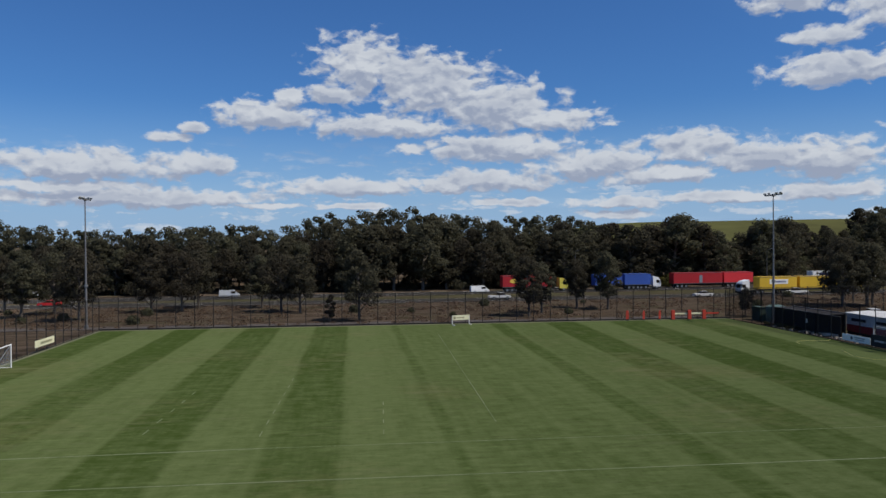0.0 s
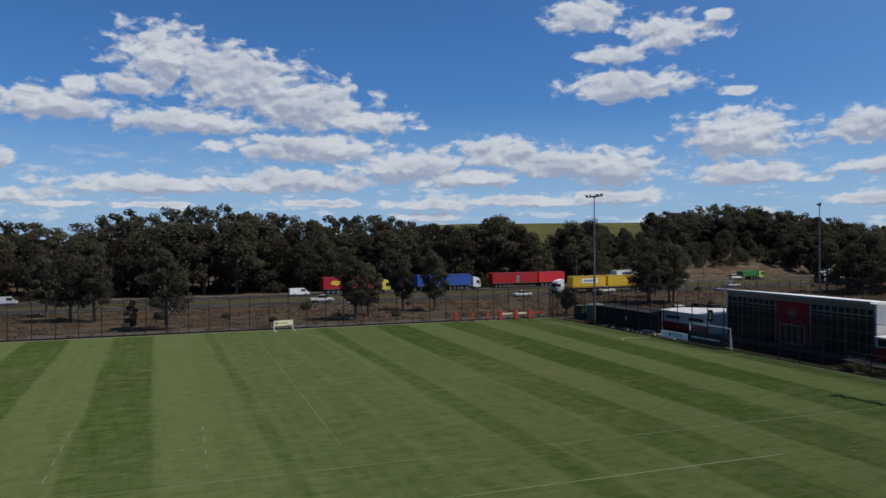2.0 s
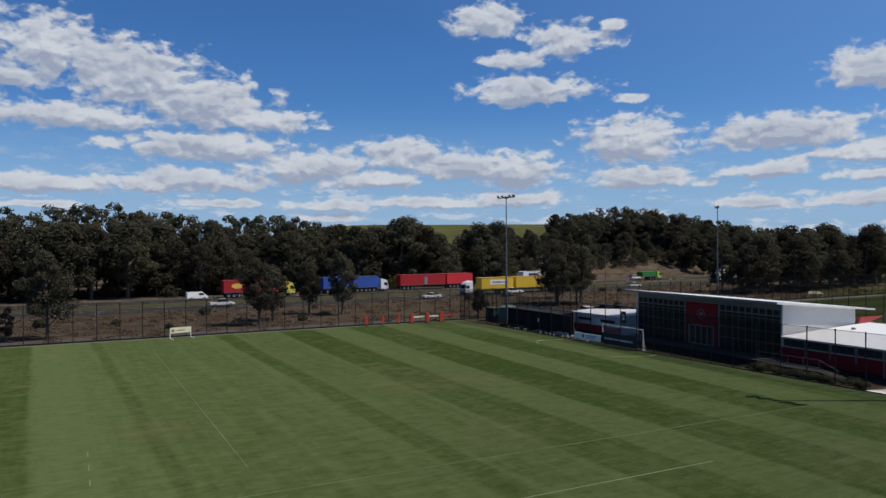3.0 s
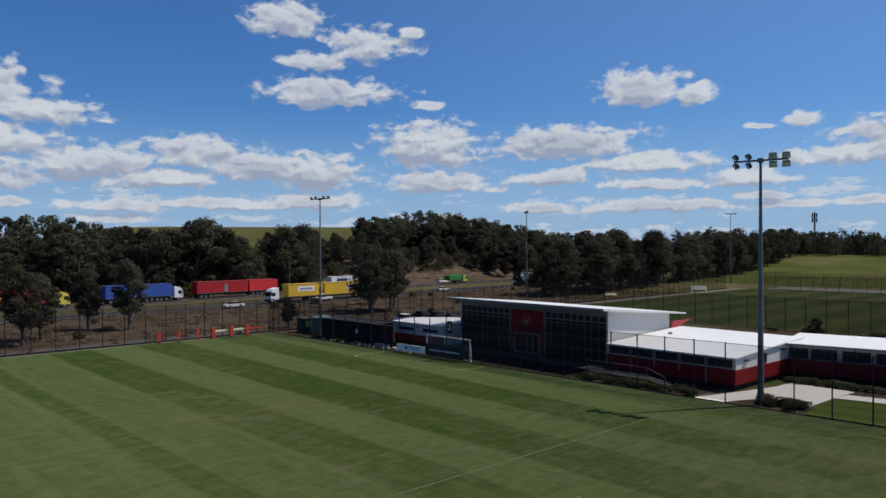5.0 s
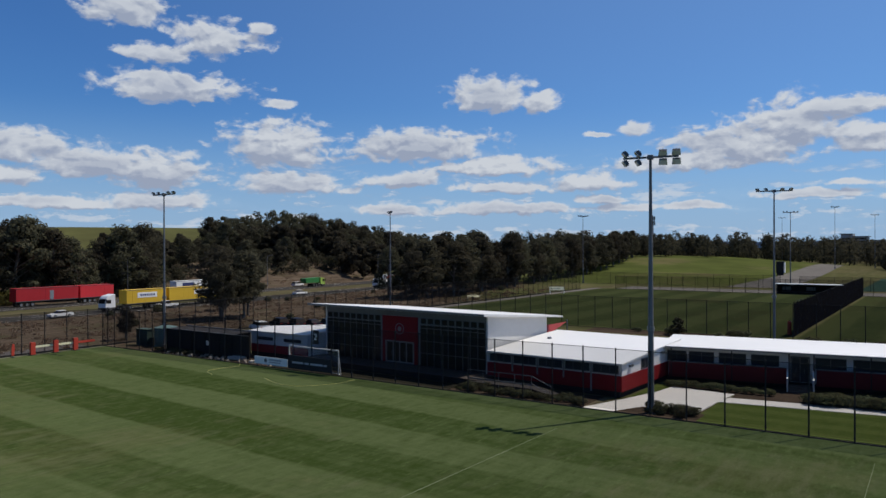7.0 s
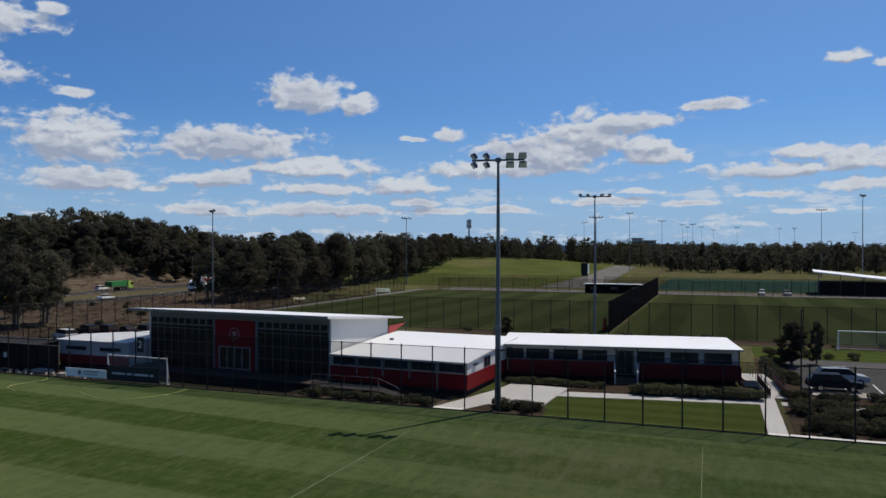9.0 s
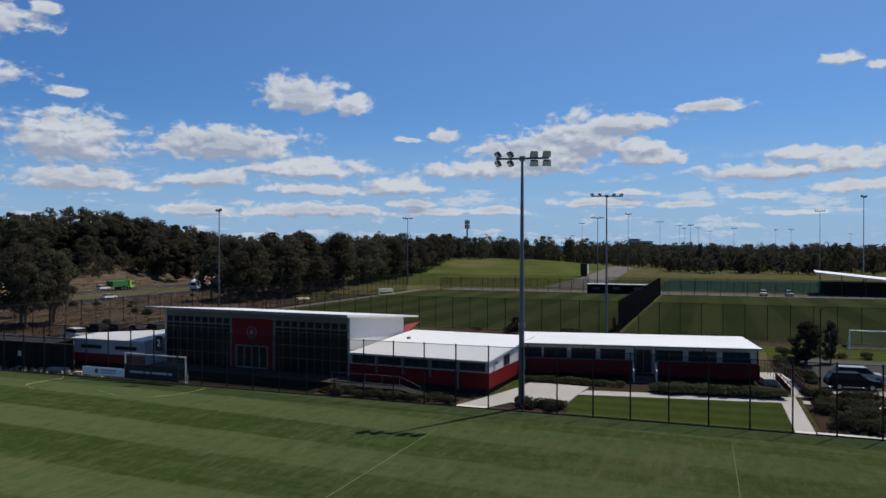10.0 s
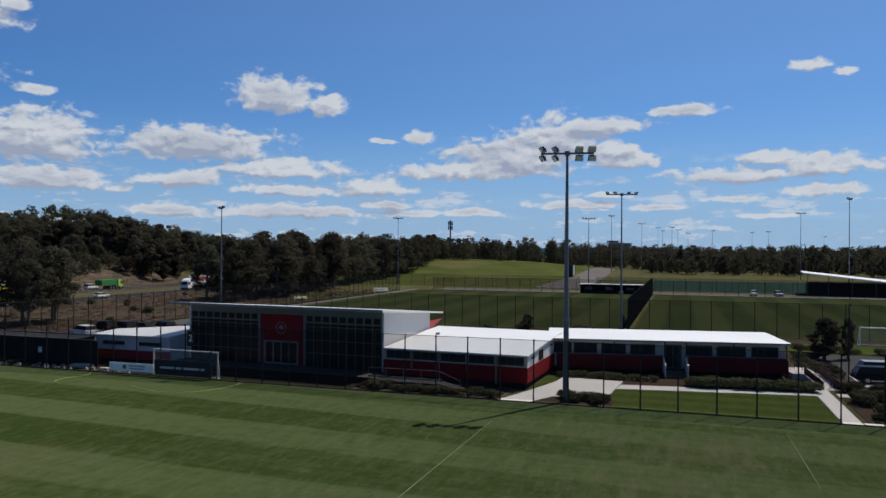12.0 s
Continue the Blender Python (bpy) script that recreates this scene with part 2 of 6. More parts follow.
def pitch_material(name, pale, dark, dry, bands=(), first=0.0, width=5.0, axis=0, contrast=1.0):
    """Mown turf: bands of two shades, cross streaks, clumps, dry scuffs and fine blades."""
    m, n, b = principled(name)
    place = n.node("ShaderNodeNewGeometry").outputs["Position"]
    xyz = n.node("ShaderNodeSeparateXYZ", Vector=place).outputs
    wobble = n.noise(n.vector("MULTIPLY", place, (1.0, 0.4, 1)), 0.12, 3.0).outputs[0]
    edge = n.noise(place, 1.6, 4.0, 0.65).outputs[0]
    across = n.math("ADD", xyz[axis], n.math("MULTIPLY_ADD", wobble, 1.0, n.math("MULTIPLY_ADD", edge, 0.4, -0.7)))
    if bands:
        # the mower ran a little askew towards the clubhouse side
        lean = n.math("MULTIPLY", n.math("MAXIMUM", n.math("SUBTRACT", xyz[0], 12.0), 0.0), n.math("MULTIPLY_ADD", xyz[1], -0.0019, 0.145))
        across = n.math("ADD", across, lean)
        stripe = None
        for middle, half, deep in bands:
            d = n.math("ABSOLUTE", n.math("SUBTRACT", across, middle))
            one = n.math("MULTIPLY", n.ramp(d, half + 0.3, half - 0.3, True), deep)
            stripe = one if stripe is None else n.math("ADD", stripe, one)
    else:
        phase = n.math("PINGPONG", n.math("SUBTRACT", across, first), width)
        stripe = n.ramp(phase, width * 0.4, width * 0.6, True)
    along = (0.04, 0.5, 1) if axis else (0.5, 0.04, 1)
    over = (0.42, 0.11, 1) if axis else (0.11, 0.42, 1)
    streak = n.noise(n.vector("MULTIPLY", place, along), 2.6, 5.0, 0.62).outputs[0]
    cross = n.noise(n.vector("MULTIPLY", place, over), 2.2, 6.0, 0.66).outputs[0]
    big = n.noise(place, 0.045, 5.0, 0.6).outputs[0]
    clump = n.noise(place, 0.8, 6.0, 0.7).outputs[0]
    blades = n.noise(place, 9.0, 4.0, 0.7).outputs[0]
    fade = n.ramp(n.noise(n.vector("MULTIPLY", place, (1.0, 0.5, 1)), 0.045, 3.0).outputs[0], 0.34, 0.62)
    tone = n.math("MULTIPLY", stripe, n.math("MULTIPLY_ADD", fade, 0.42 * contrast, 0.54 * contrast))
    if bands:
        # mowing sheen put into the colour: bands fainter, turf darker towards the south end
        tone = n.math("MULTIPLY", tone, n.math("MULTIPLY_ADD", n.ramp(xyz[1], 20.0, 80.0), 0.45, 0.55))
        tone = n.math("ADD", tone, n.math("MULTIPLY_ADD", n.ramp(xyz[1], 75.0, 25.0), 0.16, 0.02))
    tone = n.math("ADD", tone, n.math("MULTIPLY_ADD", streak, 0.9, -0.40))
    tone = n.math("ADD", tone, n.math("MULTIPLY_ADD", cross, 1.5, -0.75))
    tone = n.math("ADD", tone, n.math("MULTIPLY_ADD", big, 0.9, -0.45))
    tone = n.math("ADD", tone, n.math("MULTIPLY_ADD", clump, -1.4, 0.75), clamp=True)
    turf = n.mix(tone, pale, dark)
    scuff = n.ramp(n.math("MULTIPLY_ADD", cross, 0.6, n.math("MULTIPLY", big, 0.6)), 0.60, 0.80, True)
    turf = n.mix(n.math("MULTIPLY", scuff, 0.55), turf, dry)
    worn = n.ramp(n.math("MULTIPLY_ADD", clump, 0.4, big), 0.72, 0.86, True)
    turf = n.mix(n.math("MULTIPLY", worn, 0.2), turf, tuple(c * f for c, f in zip(dry, (0.75, 0.62, 0.45))))
    thatch = n.noise(n.vector("MULTIPLY", place, (0.3, 1.0, 1)), 2.4, 6.0, 0.74).outputs[0]
    turf = n.mix(n.math("MULTIPLY", n.ramp(thatch, 0.52, 0.74, True), 0.5), turf, tuple(c * 1.55 for c in pale))
    turf = n.mix(n.math("MULTIPLY", n.ramp(thatch, 0.47, 0.3, True), 0.5), turf, tuple(c * 0.8 for c in dark))
    turf = n.mix(n.math("MULTIPLY", blades, 0.5), turf, tuple(c * 0.6 for c in dark))
    n.put(b, "Base Color", turf)
    b.inputs["Roughness"].default_value = 0.85
    b.inputs["Diffuse Roughness"].default_value = 0.6
    b.inputs["Specular IOR Level"].default_value = 0.0
    k = n.node("ShaderNodeBump", Height=blades, Strength=0.5)
    k.inputs["Distance"].default_value = 0.03
    n.put(b, "Normal", k.outputs[0])
    return m


def ground_material():
    """Dry scrub and litter, with green grass where the attribute says that it grows."""
    m, n, b = principled("dry_scrub_ground")
    place = n.node("ShaderNodeNewGeometry").outputs["Position"]
    a = n.noise(place, 0.09, 5.0, 0.6).outputs[0]
    c = n.noise(place, 0.7, 5.0, 0.65).outputs[0]
    d = n.noise(place, 5.0, 3.0).outputs[0]
    dry = n.mix(n.ramp(c, 0.35, 0.68), (0.046, 0.034, 0.024), (0.106, 0.079, 0.054))
    dry = n.mix(n.ramp(a, 0.5, 0.66), dry, (0.06, 0.058, 0.028))
    dry = n.mix(n.ramp(n.noise(n.vector("MULTIPLY", place, (0.6, 1.0, 1)), 0.33, 5.0, 0.72).outputs[0], 0.50, 0.64), dry, (0.028, 0.022, 0.016))
    dry = n.mix(n.ramp(n.noise(place, 1.6, 5.0, 0.75).outputs[0], 0.56, 0.72), dry, (0.125, 0.096, 0.066))
    drift = n.noise(n.vector("MULTIPLY", place, (0.12, 1.0, 1)), 0.55, 6.0, 0.66).outputs[0]
    dry = n.mix(n.ramp(drift, 0.47, 0.62), dry, (0.124, 0.094, 0.072))
    dry = n.mix(n.ramp(drift, 0.44, 0.34), dry, (0.045, 0.034, 0.026))
    dry = n.mix(n.math("MULTIPLY", d, 0.45), dry, (0.05, 0.037, 0.027))
    green = n.mix(n.ramp(n.noise(place, 0.05, 5.0).outputs[0], 0.35, 0.65), (0.038, 0.052, 0.014), (0.064, 0.082, 0.021))
    green = n.mix(n.math("MULTIPLY", c, 0.35), green, (0.1, 0.09, 0.04))
    grown = n.tree.nodes.new("ShaderNodeAttribute")
    grown.attribute_name = "growth"
    hill = n.tree.nodes.new("ShaderNodeAttribute")
    hill.attribute_name = "pasture"
    olive = n.mix(n.ramp(n.noise(n.vector("MULTIPLY", place, (1, 0.5, 1)), 0.03, 6.0, 0.65).outputs[0], 0.36, 0.64), (0.060, 0.060, 0.026), (0.082, 0.083, 0.033))
    green = n.mix(n.math("MULTIPLY", n.ramp(n.noise(place, 0.021, 6.0, 0.68).outputs[0], 0.52, 0.66), 0.6), green, (0.115, 0.092, 0.050))
    green = n.mix(hill.outputs["Fac"], green, olive)
    n.put(b, "Base Color", n.mix(grown.outputs["Fac"], dry, green))
    b.inputs["Roughness"].default_value = 0.95
    b.inputs["Specular IOR Level"].default_value = 0.0
    return m


def net_material(name, colour, cover):
    """Woven wire or cloth that lets part of the light through."""
    m, n, b = principled(name)
    place = n.node("ShaderNodeTexCoord").outputs["Object"]
    grain = n.noise(place, 0.6, 4.0).outputs[0]
    b.inputs["Base Color"].default_value = (*colour, 1)
    b.inputs["Roughness"].default_value = 0.8
    b.inputs["Specular IOR Level"].default_value = 0.0
    n.put(b, "Alpha", n.math("MULTIPLY_ADD", grain, 0.4 * cover, 0.8 * cover))
    return m


def glass_material(name, colour, rough=0.08):
    m, n, b = principled(name)
    place = n.node("ShaderNodeTexCoord").outputs["Object"]
    n.put(b, "Base Color", n.mix(n.noise(place, 1.2, 2.0).outputs[0], colour, tuple(c * 1.6 for c in colour)))
    b.inputs["Roughness"].default_value = rough
    b.inputs["Specular IOR Level"].default_value = 0.12
    return m


TURF = pitch_material("striped_turf", (0.094, 0.118, 0.047), (0.036, 0.055, 0.014), (0.15, 0.155, 0.085), BANDS)
TURF_FAR = pitch_material("far_turf", (0.064, 0.074, 0.029), (0.031, 0.041, 0.016), (0.055, 0.05, 0.028), first=60.0, width=5.2, axis=1, contrast=0.8)
LAWN = pitch_material("short_lawn", (0.090, 0.112, 0.030), (0.056, 0.078, 0.018), (0.1, 0.1, 0.045), first=62.0, width=1.5, contrast=0.7)
SYNTHETIC = surface("blue_green_synthetic_turf", (0.034, 0.064, 0.050), (0.022, 0.044, 0.034), 0.3, 0.9, spec=0.0)
GROUND = ground_material()
LINE = surface("worn_line_paint", (0.165, 0.187, 0.118), (0.075, 0.095, 0.042), 1.6, 0.95, stretch=(0.6, 0.6, 1), spec=0.0)
ASPHALT = surface("asphalt", (0.085, 0.082, 0.080), (0.06, 0.058, 0.057), 0.8, 0.9, bump=0.3, spec=0.0)
ROADSTONE = surface("weathered_road", (0.046, 0.044, 0.042), (0.034, 0.032, 0.031), 0.25, 0.9, spec=0.0)
GRAVEL = surface("pale_gravel", (0.14, 0.13, 0.12), (0.10, 0.092, 0.085), 0.8, 0.95, bump=0.3, spec=0.0)
CONCRETE = surface("pale_concrete", (0.50, 0.475, 0.44), (0.40, 0.38, 0.355), 0.7, 0.8, bump=0.15)
KERB = surface("kerb_concrete", (0.45, 0.43, 0.4), None, 1.0, 0.85)
STEEL = surface("galvanised_steel", (0.17, 0.17, 0.175), (0.125, 0.125, 0.13), 2.0, 0.6, 0.15)
POSTS = surface("black_coated_steel", (0.018, 0.018, 0.02), (0.03, 0.03, 0.03), 2.0, 0.7, spec=0.05)
NET = net_material("chain_link", (0.012, 0.012, 0.013), 0.17)
CLOTH = net_material("dark_shade_cloth", (0.008, 0.008, 0.010), 0.94)
GOALNET = net_material("white_goal_net", (0.6, 0.6, 0.6), 0.2)
WHITE = surface("white_paint", (0.8, 0.8, 0.79), (0.66, 0.66, 0.65), 0.8, 0.5)
ROOF = surface("white_roof_sheet", (0.69, 0.68, 0.67), (0.61, 0.605, 0.595), 0.5, 0.45, bump=0.05)
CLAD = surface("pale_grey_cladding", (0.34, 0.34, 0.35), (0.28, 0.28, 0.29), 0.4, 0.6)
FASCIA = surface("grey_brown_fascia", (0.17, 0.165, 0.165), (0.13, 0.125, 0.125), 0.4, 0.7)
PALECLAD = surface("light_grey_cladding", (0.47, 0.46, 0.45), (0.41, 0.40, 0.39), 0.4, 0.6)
CREAM = surface("off_white_cladding", (0.58, 0.57, 0.55), (0.51, 0.50, 0.48), 0.4, 0.6)
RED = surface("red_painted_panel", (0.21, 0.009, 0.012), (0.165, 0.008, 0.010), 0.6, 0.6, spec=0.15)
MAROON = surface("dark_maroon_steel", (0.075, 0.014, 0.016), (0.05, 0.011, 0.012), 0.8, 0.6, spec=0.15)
# same paint as RED, with the block front's shade put into the colour
SHADED_RED = surface("shaded_red_panel", (0.12, 0.009, 0.012), (0.09, 0.008, 0.010), 0.6, 0.6, spec=0.15)
DARK = surface("charcoal_panel", (0.026, 0.023, 0.022), (0.034, 0.030, 0.029), 0.8, 0.8, spec=0.12)
FRAME = surface("dark_grey_frame", (0.10, 0.105, 0.11), None, 1.0, 0.45, 0.3)
PALEFRAME = surface("pale_aluminium_frame", (0.215, 0.22, 0.23), None, 1.0, 0.4, 0.4)
BRONZE = surface("bronze_frame", (0.155, 0.14, 0.13), None, 1.0, 0.6)
GLASS = glass_material("dark_tinted_glass", (0.020, 0.016, 0.013))
WINDOW = glass_material("office_glass", (0.022, 0.025, 0.03))
TIMBER = surface("dark_stained_timber", (0.05, 0.035, 0.028), (0.032, 0.024, 0.02), 1.2, 0.8, stretch=(1, 6, 1))
SOIL = surface("bark_mulch", (0.062, 0.045, 0.032), (0.035, 0.026, 0.02), 2.5, 0.95, bump=0.6, spec=0.0)
BARK = surface("grey_eucalypt_bark", (0.17, 0.145, 0.12), (0.08, 0.065, 0.052), 1.2, 0.9, bump=0.6, stretch=(1, 1, 0.3))
LEAF = leaf_material("eucalypt_leaves", (0.046, 0.043, 0.030), (0.077, 0.072, 0.049))
LEAF_PALE = leaf_material("pale_scrub_leaves", (0.042, 0.044, 0.027), (0.088, 0.086, 0.050))
LEAF_LIME = leaf_material("yellow_green_leaves", (0.10, 0.105, 0.030), (0.19, 0.19, 0.065))
LEAF_SHRUB = leaf_material("garden_shrub_leaves", (0.055, 0.062, 0.032), (0.14, 0.145, 0.078))
STRAW = leaf_material("dry_grass_blades", (0.13, 0.098, 0.064), (0.25, 0.185, 0.12))
RUBBER = surface("tyre_rubber", (0.018, 0.018, 0.018), None, 2.0, 0.85)
RIM = surface("alloy_rim", (0.4, 0.4, 0.41), None, 2.0, 0.35, 0.8)
BLACK = surface("black_plastic", (0.014, 0.014, 0.015), None, 2.0, 0.5)
TANKGREEN = surface("pale_green_tank", (0.11, 0.17, 0.15), (0.085, 0.135, 0.12), 0.8, 0.5)
BARRIER = surface("red_training_plastic", (0.48, 0.055, 0.03), (0.38, 0.04, 0.025), 1.0, 0.5)
YELLOWBOARD = surface("pale_yellow_board", (0.8, 0.77, 0.52), None, 1.0, 0.6)
LIGHTFACE = surface("grey_lamp_lens", (0.72, 0.72, 0.70), (0.5, 0.5, 0.5), 6.0, 0.2)
HOSE = surface("yellow_hose", (0.48, 0.46, 0.14), None, 1.0, 0.6)
# distance haze is put into this pale blue
HILLS = surface("hazed_far_hills", (0.28, 0.36, 0.46), (0.25, 0.33, 0.43), 0.002, 0.95, spec=0.0)


def paint(name, colour):
    m = surface(name, colour, tuple(c * 0.88 for c in colour), 0.8, 0.35, spec=0.3)
    m.node_tree.nodes["Principled BSDF"].inputs["Coat Weight"].default_value = 0.15
    return m


CAR_WHITE = paint("white_car_paint", (0.72, 0.72, 0.72))
CAR_SILVER = paint("silver_car_paint", (0.42, 0.44, 0.46))
CAR_NAVY = surface("navy_car_paint", (0.008, 0.009, 0.016), (0.006, 0.007, 0.012), 0.8, 0.4, spec=0.1)
CAR_RED = paint("red_car_paint", (0.45, 0.02, 0.02))
TRUCK_RED = surface("red_truck_curtain", (0.40, 0.012, 0.02), (0.30, 0.010, 0.015), 0.4, 0.6)
TRUCK_BRIGHT = surface("bright_red_trailer", (0.62, 0.03, 0.04), (0.5, 0.025, 0.03), 0.4, 0.55)
TRUCK_BLUE = surface("blue_truck_curtain", (0.03, 0.085, 0.36), (0.025, 0.065, 0.28), 0.4, 0.6)
TRUCK_YELLOW = surface("yellow_truck_curtain", (0.62, 0.40, 0.03), (0.52, 0.33, 0.025), 0.4, 0.55)
TRUCK_GREEN = surface("green_truck_paint", (0.035, 0.20, 0.05), (0.03, 0.15, 0.04), 0.4, 0.5)

# ---- building blocks ----


class Build:
    """Gathers boxes, bars and slabs into one mesh."""

    def __init__(self):
        self.v, self.f = [], []

    def add(self, verts, faces, m=None):
        k = len(self.v)
        self.v += [tuple(m @ Vector(p)) for p in verts] if m else [tuple(p) for p in verts]
        self.f += [tuple(i + k for i in face) for face in faces]
        return self

    def box(self, x0, y0, z0, x1, y1, z1, m=None):
        p = [(x, y, z) for z in (z0, z1) for y in (y0, y1) for x in (x0, x1)]
        return self.add(p, [(0, 2, 3, 1), (4, 5, 7, 6), (0, 1, 5, 4), (2, 6, 7, 3), (0, 4, 6, 2), (1, 3, 7, 5)], m)

    def tube(self, a, b, r, r2=None, n=8, m=None):
        a, b, r2 = Vector(a), Vector(b), r if r2 is None else r2
        q = (b - a).to_track_quat("Z", "Y")
        ring = [Vector((math.cos(2 * math.pi * k / n), math.sin(2 * math.pi * k / n), 0)) for k in range(n)]
        p = [a + q @ (v * r) for v in ring] + [b + q @ (v * r2) for v in ring]
        f = [(k, (k + 1) % n, n + (k + 1) % n, n + k) for k in range(n)] + [tuple(range(n))[::-1], tuple(range(n, 2 * n))]
        return self.add(p, f, m)

    def slab(self, outline, z0, z1, m=None):
        """A plate with an outline in x, y that runs counter-clockwise."""
        k = len(outline)
        p = [(x, y, z0) for x, y in outline] + [(x, y, z1) for x, y in outline]
        f = [tuple(range(k))[::-1], tuple(range(k, 2 * k))] + [(i, (i + 1) % k, k + (i + 1) % k, k + i) for i in range(k)]
        return self.add(p, f, m)

    def side(self, outline, y0, y1, pinch=0.0, m=None):
        """A body with an outline in x, z, drawn out along y. pinch: how much each side leans in at the top."""
        k, top = len(outline), max(z for _, z in outline)
        low = min(z for _, z in outline)
        lean = [pinch * (z - low) / (top - low) for _, z in outline]
        p = [(x, y0 + d, z) for (x, z), d in zip(outline, lean)] + [(x, y1 - d, z) for (x, z), d in zip(outline, lean)]
        f = [tuple(range(k)), tuple(range(k, 2 * k))[::-1]] + [(i, k + i, k + (i + 1) % k, (i + 1) % k) for i in range(k)]
        return self.add(p, f, m)

    def mesh(self, name, material, smooth=False, bevel=0.0):
        me = bpy.data.meshes.new(name)
        me.from_pydata(self.v, [], self.f)
        if bevel:
            bm = bmesh.new()
            bm.from_mesh(me)
            bmesh.ops.remove_doubles(bm, verts=bm.verts, dist=0.0005)
            bmesh.ops.bevel(bm, geom=list(bm.edges), offset=bevel, segments=2, affect="EDGES", clamp_overlap=True)
            bm.to_mesh(me)
            bm.free()
        me.materials.append(material)
        if smooth:
            me.shade_smooth()
        me.update()
        return me


def part(name, build, material, parent, label="", smooth=False, bevel=0.0):
    data = build if isinstance(build, bpy.types.Mesh) else build.mesh(name, material, smooth, bevel)
    ob = new(name, data)
    ob.parent = parent
    return tagged(ob, label)


def thing(name, at, label, category, group="", kind=""):
    ob = new(name)
    ob.empty_display_size = 0.3
    ob.matrix_basis = at if isinstance(at, Matrix) else Matrix.Translation(at)
    return tagged(ob, label, category, group, kind)


def solid(name, build, material, label, category, group="", kind="", smooth=False, bevel=0.0, at=None):
    ob = new(name, build.mesh(name, material, smooth, bevel))
    if at is not None:
        ob.matrix_basis = at
    return tagged(ob, label, category, group, kind)


def step(t):
    t = min(max(t, 0.0), 1.0)
    return t * t * (3 - 2 * t)


def road_near(x):
    return 162.0 + 0.0003 * max(x, 0.0) ** 2


def road_far(x):
    return 182.5 + 0.075 * x


def ground_z(x, y):
    """The lie of the land: flat grounds, a cut bank and a grassy hill past the motorway, a mound past the far pitch."""
    past = y - road_far(x) - 7
    z = 1.5 * step(past / 40)
    d, a = math.hypot(x, y), math.degrees(math.atan2(x, y))
    z += 7.5 * step(past / 34) * step((x - 105) / 70) * step((330 - x) / 120) * step((520 - d) / 200)
    z += 26.0 * step((d - 280) / 330) * math.exp(-((a - 30) / 17) ** 6)
    z += 7.0 * math.exp(-(((x - 470) / 110) ** 2 + ((y - 185) / 95) ** 2) ** 1.5)
    return z


def growth(x, y):
    """How green the ground is."""
    d, a = math.hypot(x, y), math.degrees(math.atan2(x, y))
    g = step((d - 330) / 40) * step((a - 8) / 8) * step((60 - a) / 12)
    g = max(g, step((x - 236) / 20) * step((300 - y) / 60) * step((620 - x) / 100) * step((y - 66) / 15))
    g = max(g, 0.55 * step((x - 62) / 10) * step((118 - y) / 6))
    g = max(g, 0.7 * step((x - 150) / 25) * step((y - 116) / 3) * step((131 + 0.17 * (x - 150) - y) / 6))
    near, far = road_near(x) + 6, road_far(x) - 6
    if near < y < far:
        g = max(g, 0.4)
    return g


def pasture(x, y):
    """Where the grass is the olive pasture of the far hill."""
    return step((math.hypot(x, y) - 300) / 40) * step((62 - math.degrees(math.atan2(x, y))) / 6)


def spread(edges, steps):
    out = [edges[0]]
    for a, b, s in zip(edges, edges[1:], steps):
        k = max(1, round((b - a) / s))
        out += [a + (b - a) * (i + 1) / k for i in range(k)]
    return out


def make_ground():
    xs = spread([-4600, -1200, -300, 90, 640, 1200, 4600], [850, 150, 10, 8, 60, 850])
    ys = spread([-4600, -1200, -100, 110, 420, 900, 4600], [850, 150, 15, 4.5, 24, 850])
    verts = [(x, y, ground_z(x, y) - 0.04) for y in ys for x in xs]
    w = len(xs)
    faces = [(j * w + i, j * w + i + 1, (j + 1) * w + i + 1, (j + 1) * w + i) for j in range(len(ys) - 1) for i in range(w - 1)]
    b = Build()
    b.v, b.f = verts, faces
    me = b.mesh("ground", GROUND, True)
    me.attributes.new("growth", "FLOAT", "POINT").data.foreach_set("value", [growth(x, y) for x, y, _ in verts])
    me.attributes.new("pasture", "FLOAT", "POINT").data.foreach_set("value", [pasture(x, y) for x, y, _ in verts])
    tagged(new("ground", me), "dry brown scrubby ground with green grass on the hill", "ground", kind="structure")


make_ground()

# ---- pitches, roads and paths ----
EAST, WEST, NORTH = 61.15, -37.7, 115.7


def flat(name, outline, z, material, label, category="ground"):
    return solid(name, Build().slab(outline, z - 0.3, z), material, label, category, kind="structure")


def rect(x0, y0, x1, y1):
    return [(x0, y0), (x1, y0), (x1, y1), (x0, y1)]


flat("pitch", rect(WEST + 0.6, -60, EAST - 0.1, NORTH - 0.9), 0.0, TURF, "mown green turf pitch with broad light and dark stripes", "pitch")
flat("pitch_margin", rect(WEST - 0.4, -60, EAST + 0.4, NORTH + 0.3), -0.012, surface("worn_dry_edge", (0.12, 0.115, 0.07), (0.075, 0.08, 0.038), 1.0, 0.95), "worn dry grass margin round the pitch", "pitch margin")
flat("far_pitch", rect(118, 42.5, 222, 112), 0.0, TURF_FAR, "darker green turf pitch beyond the clubhouse", "pitch")
flat("side_pitch", rect(118, -70, 222, 41), 0.0, TURF_FAR, "green turf pitch behind the car park", "pitch")
flat("gravel_walk", rect(223, -70, 238, 108), -0.008, GRAVEL, "pale grey gravel track behind the far pitch", "track")
flat("synthetic_pitch", rect(247, -18, 340, 45), 0.0, SYNTHETIC, "blue-green synthetic hockey pitch", "pitch")
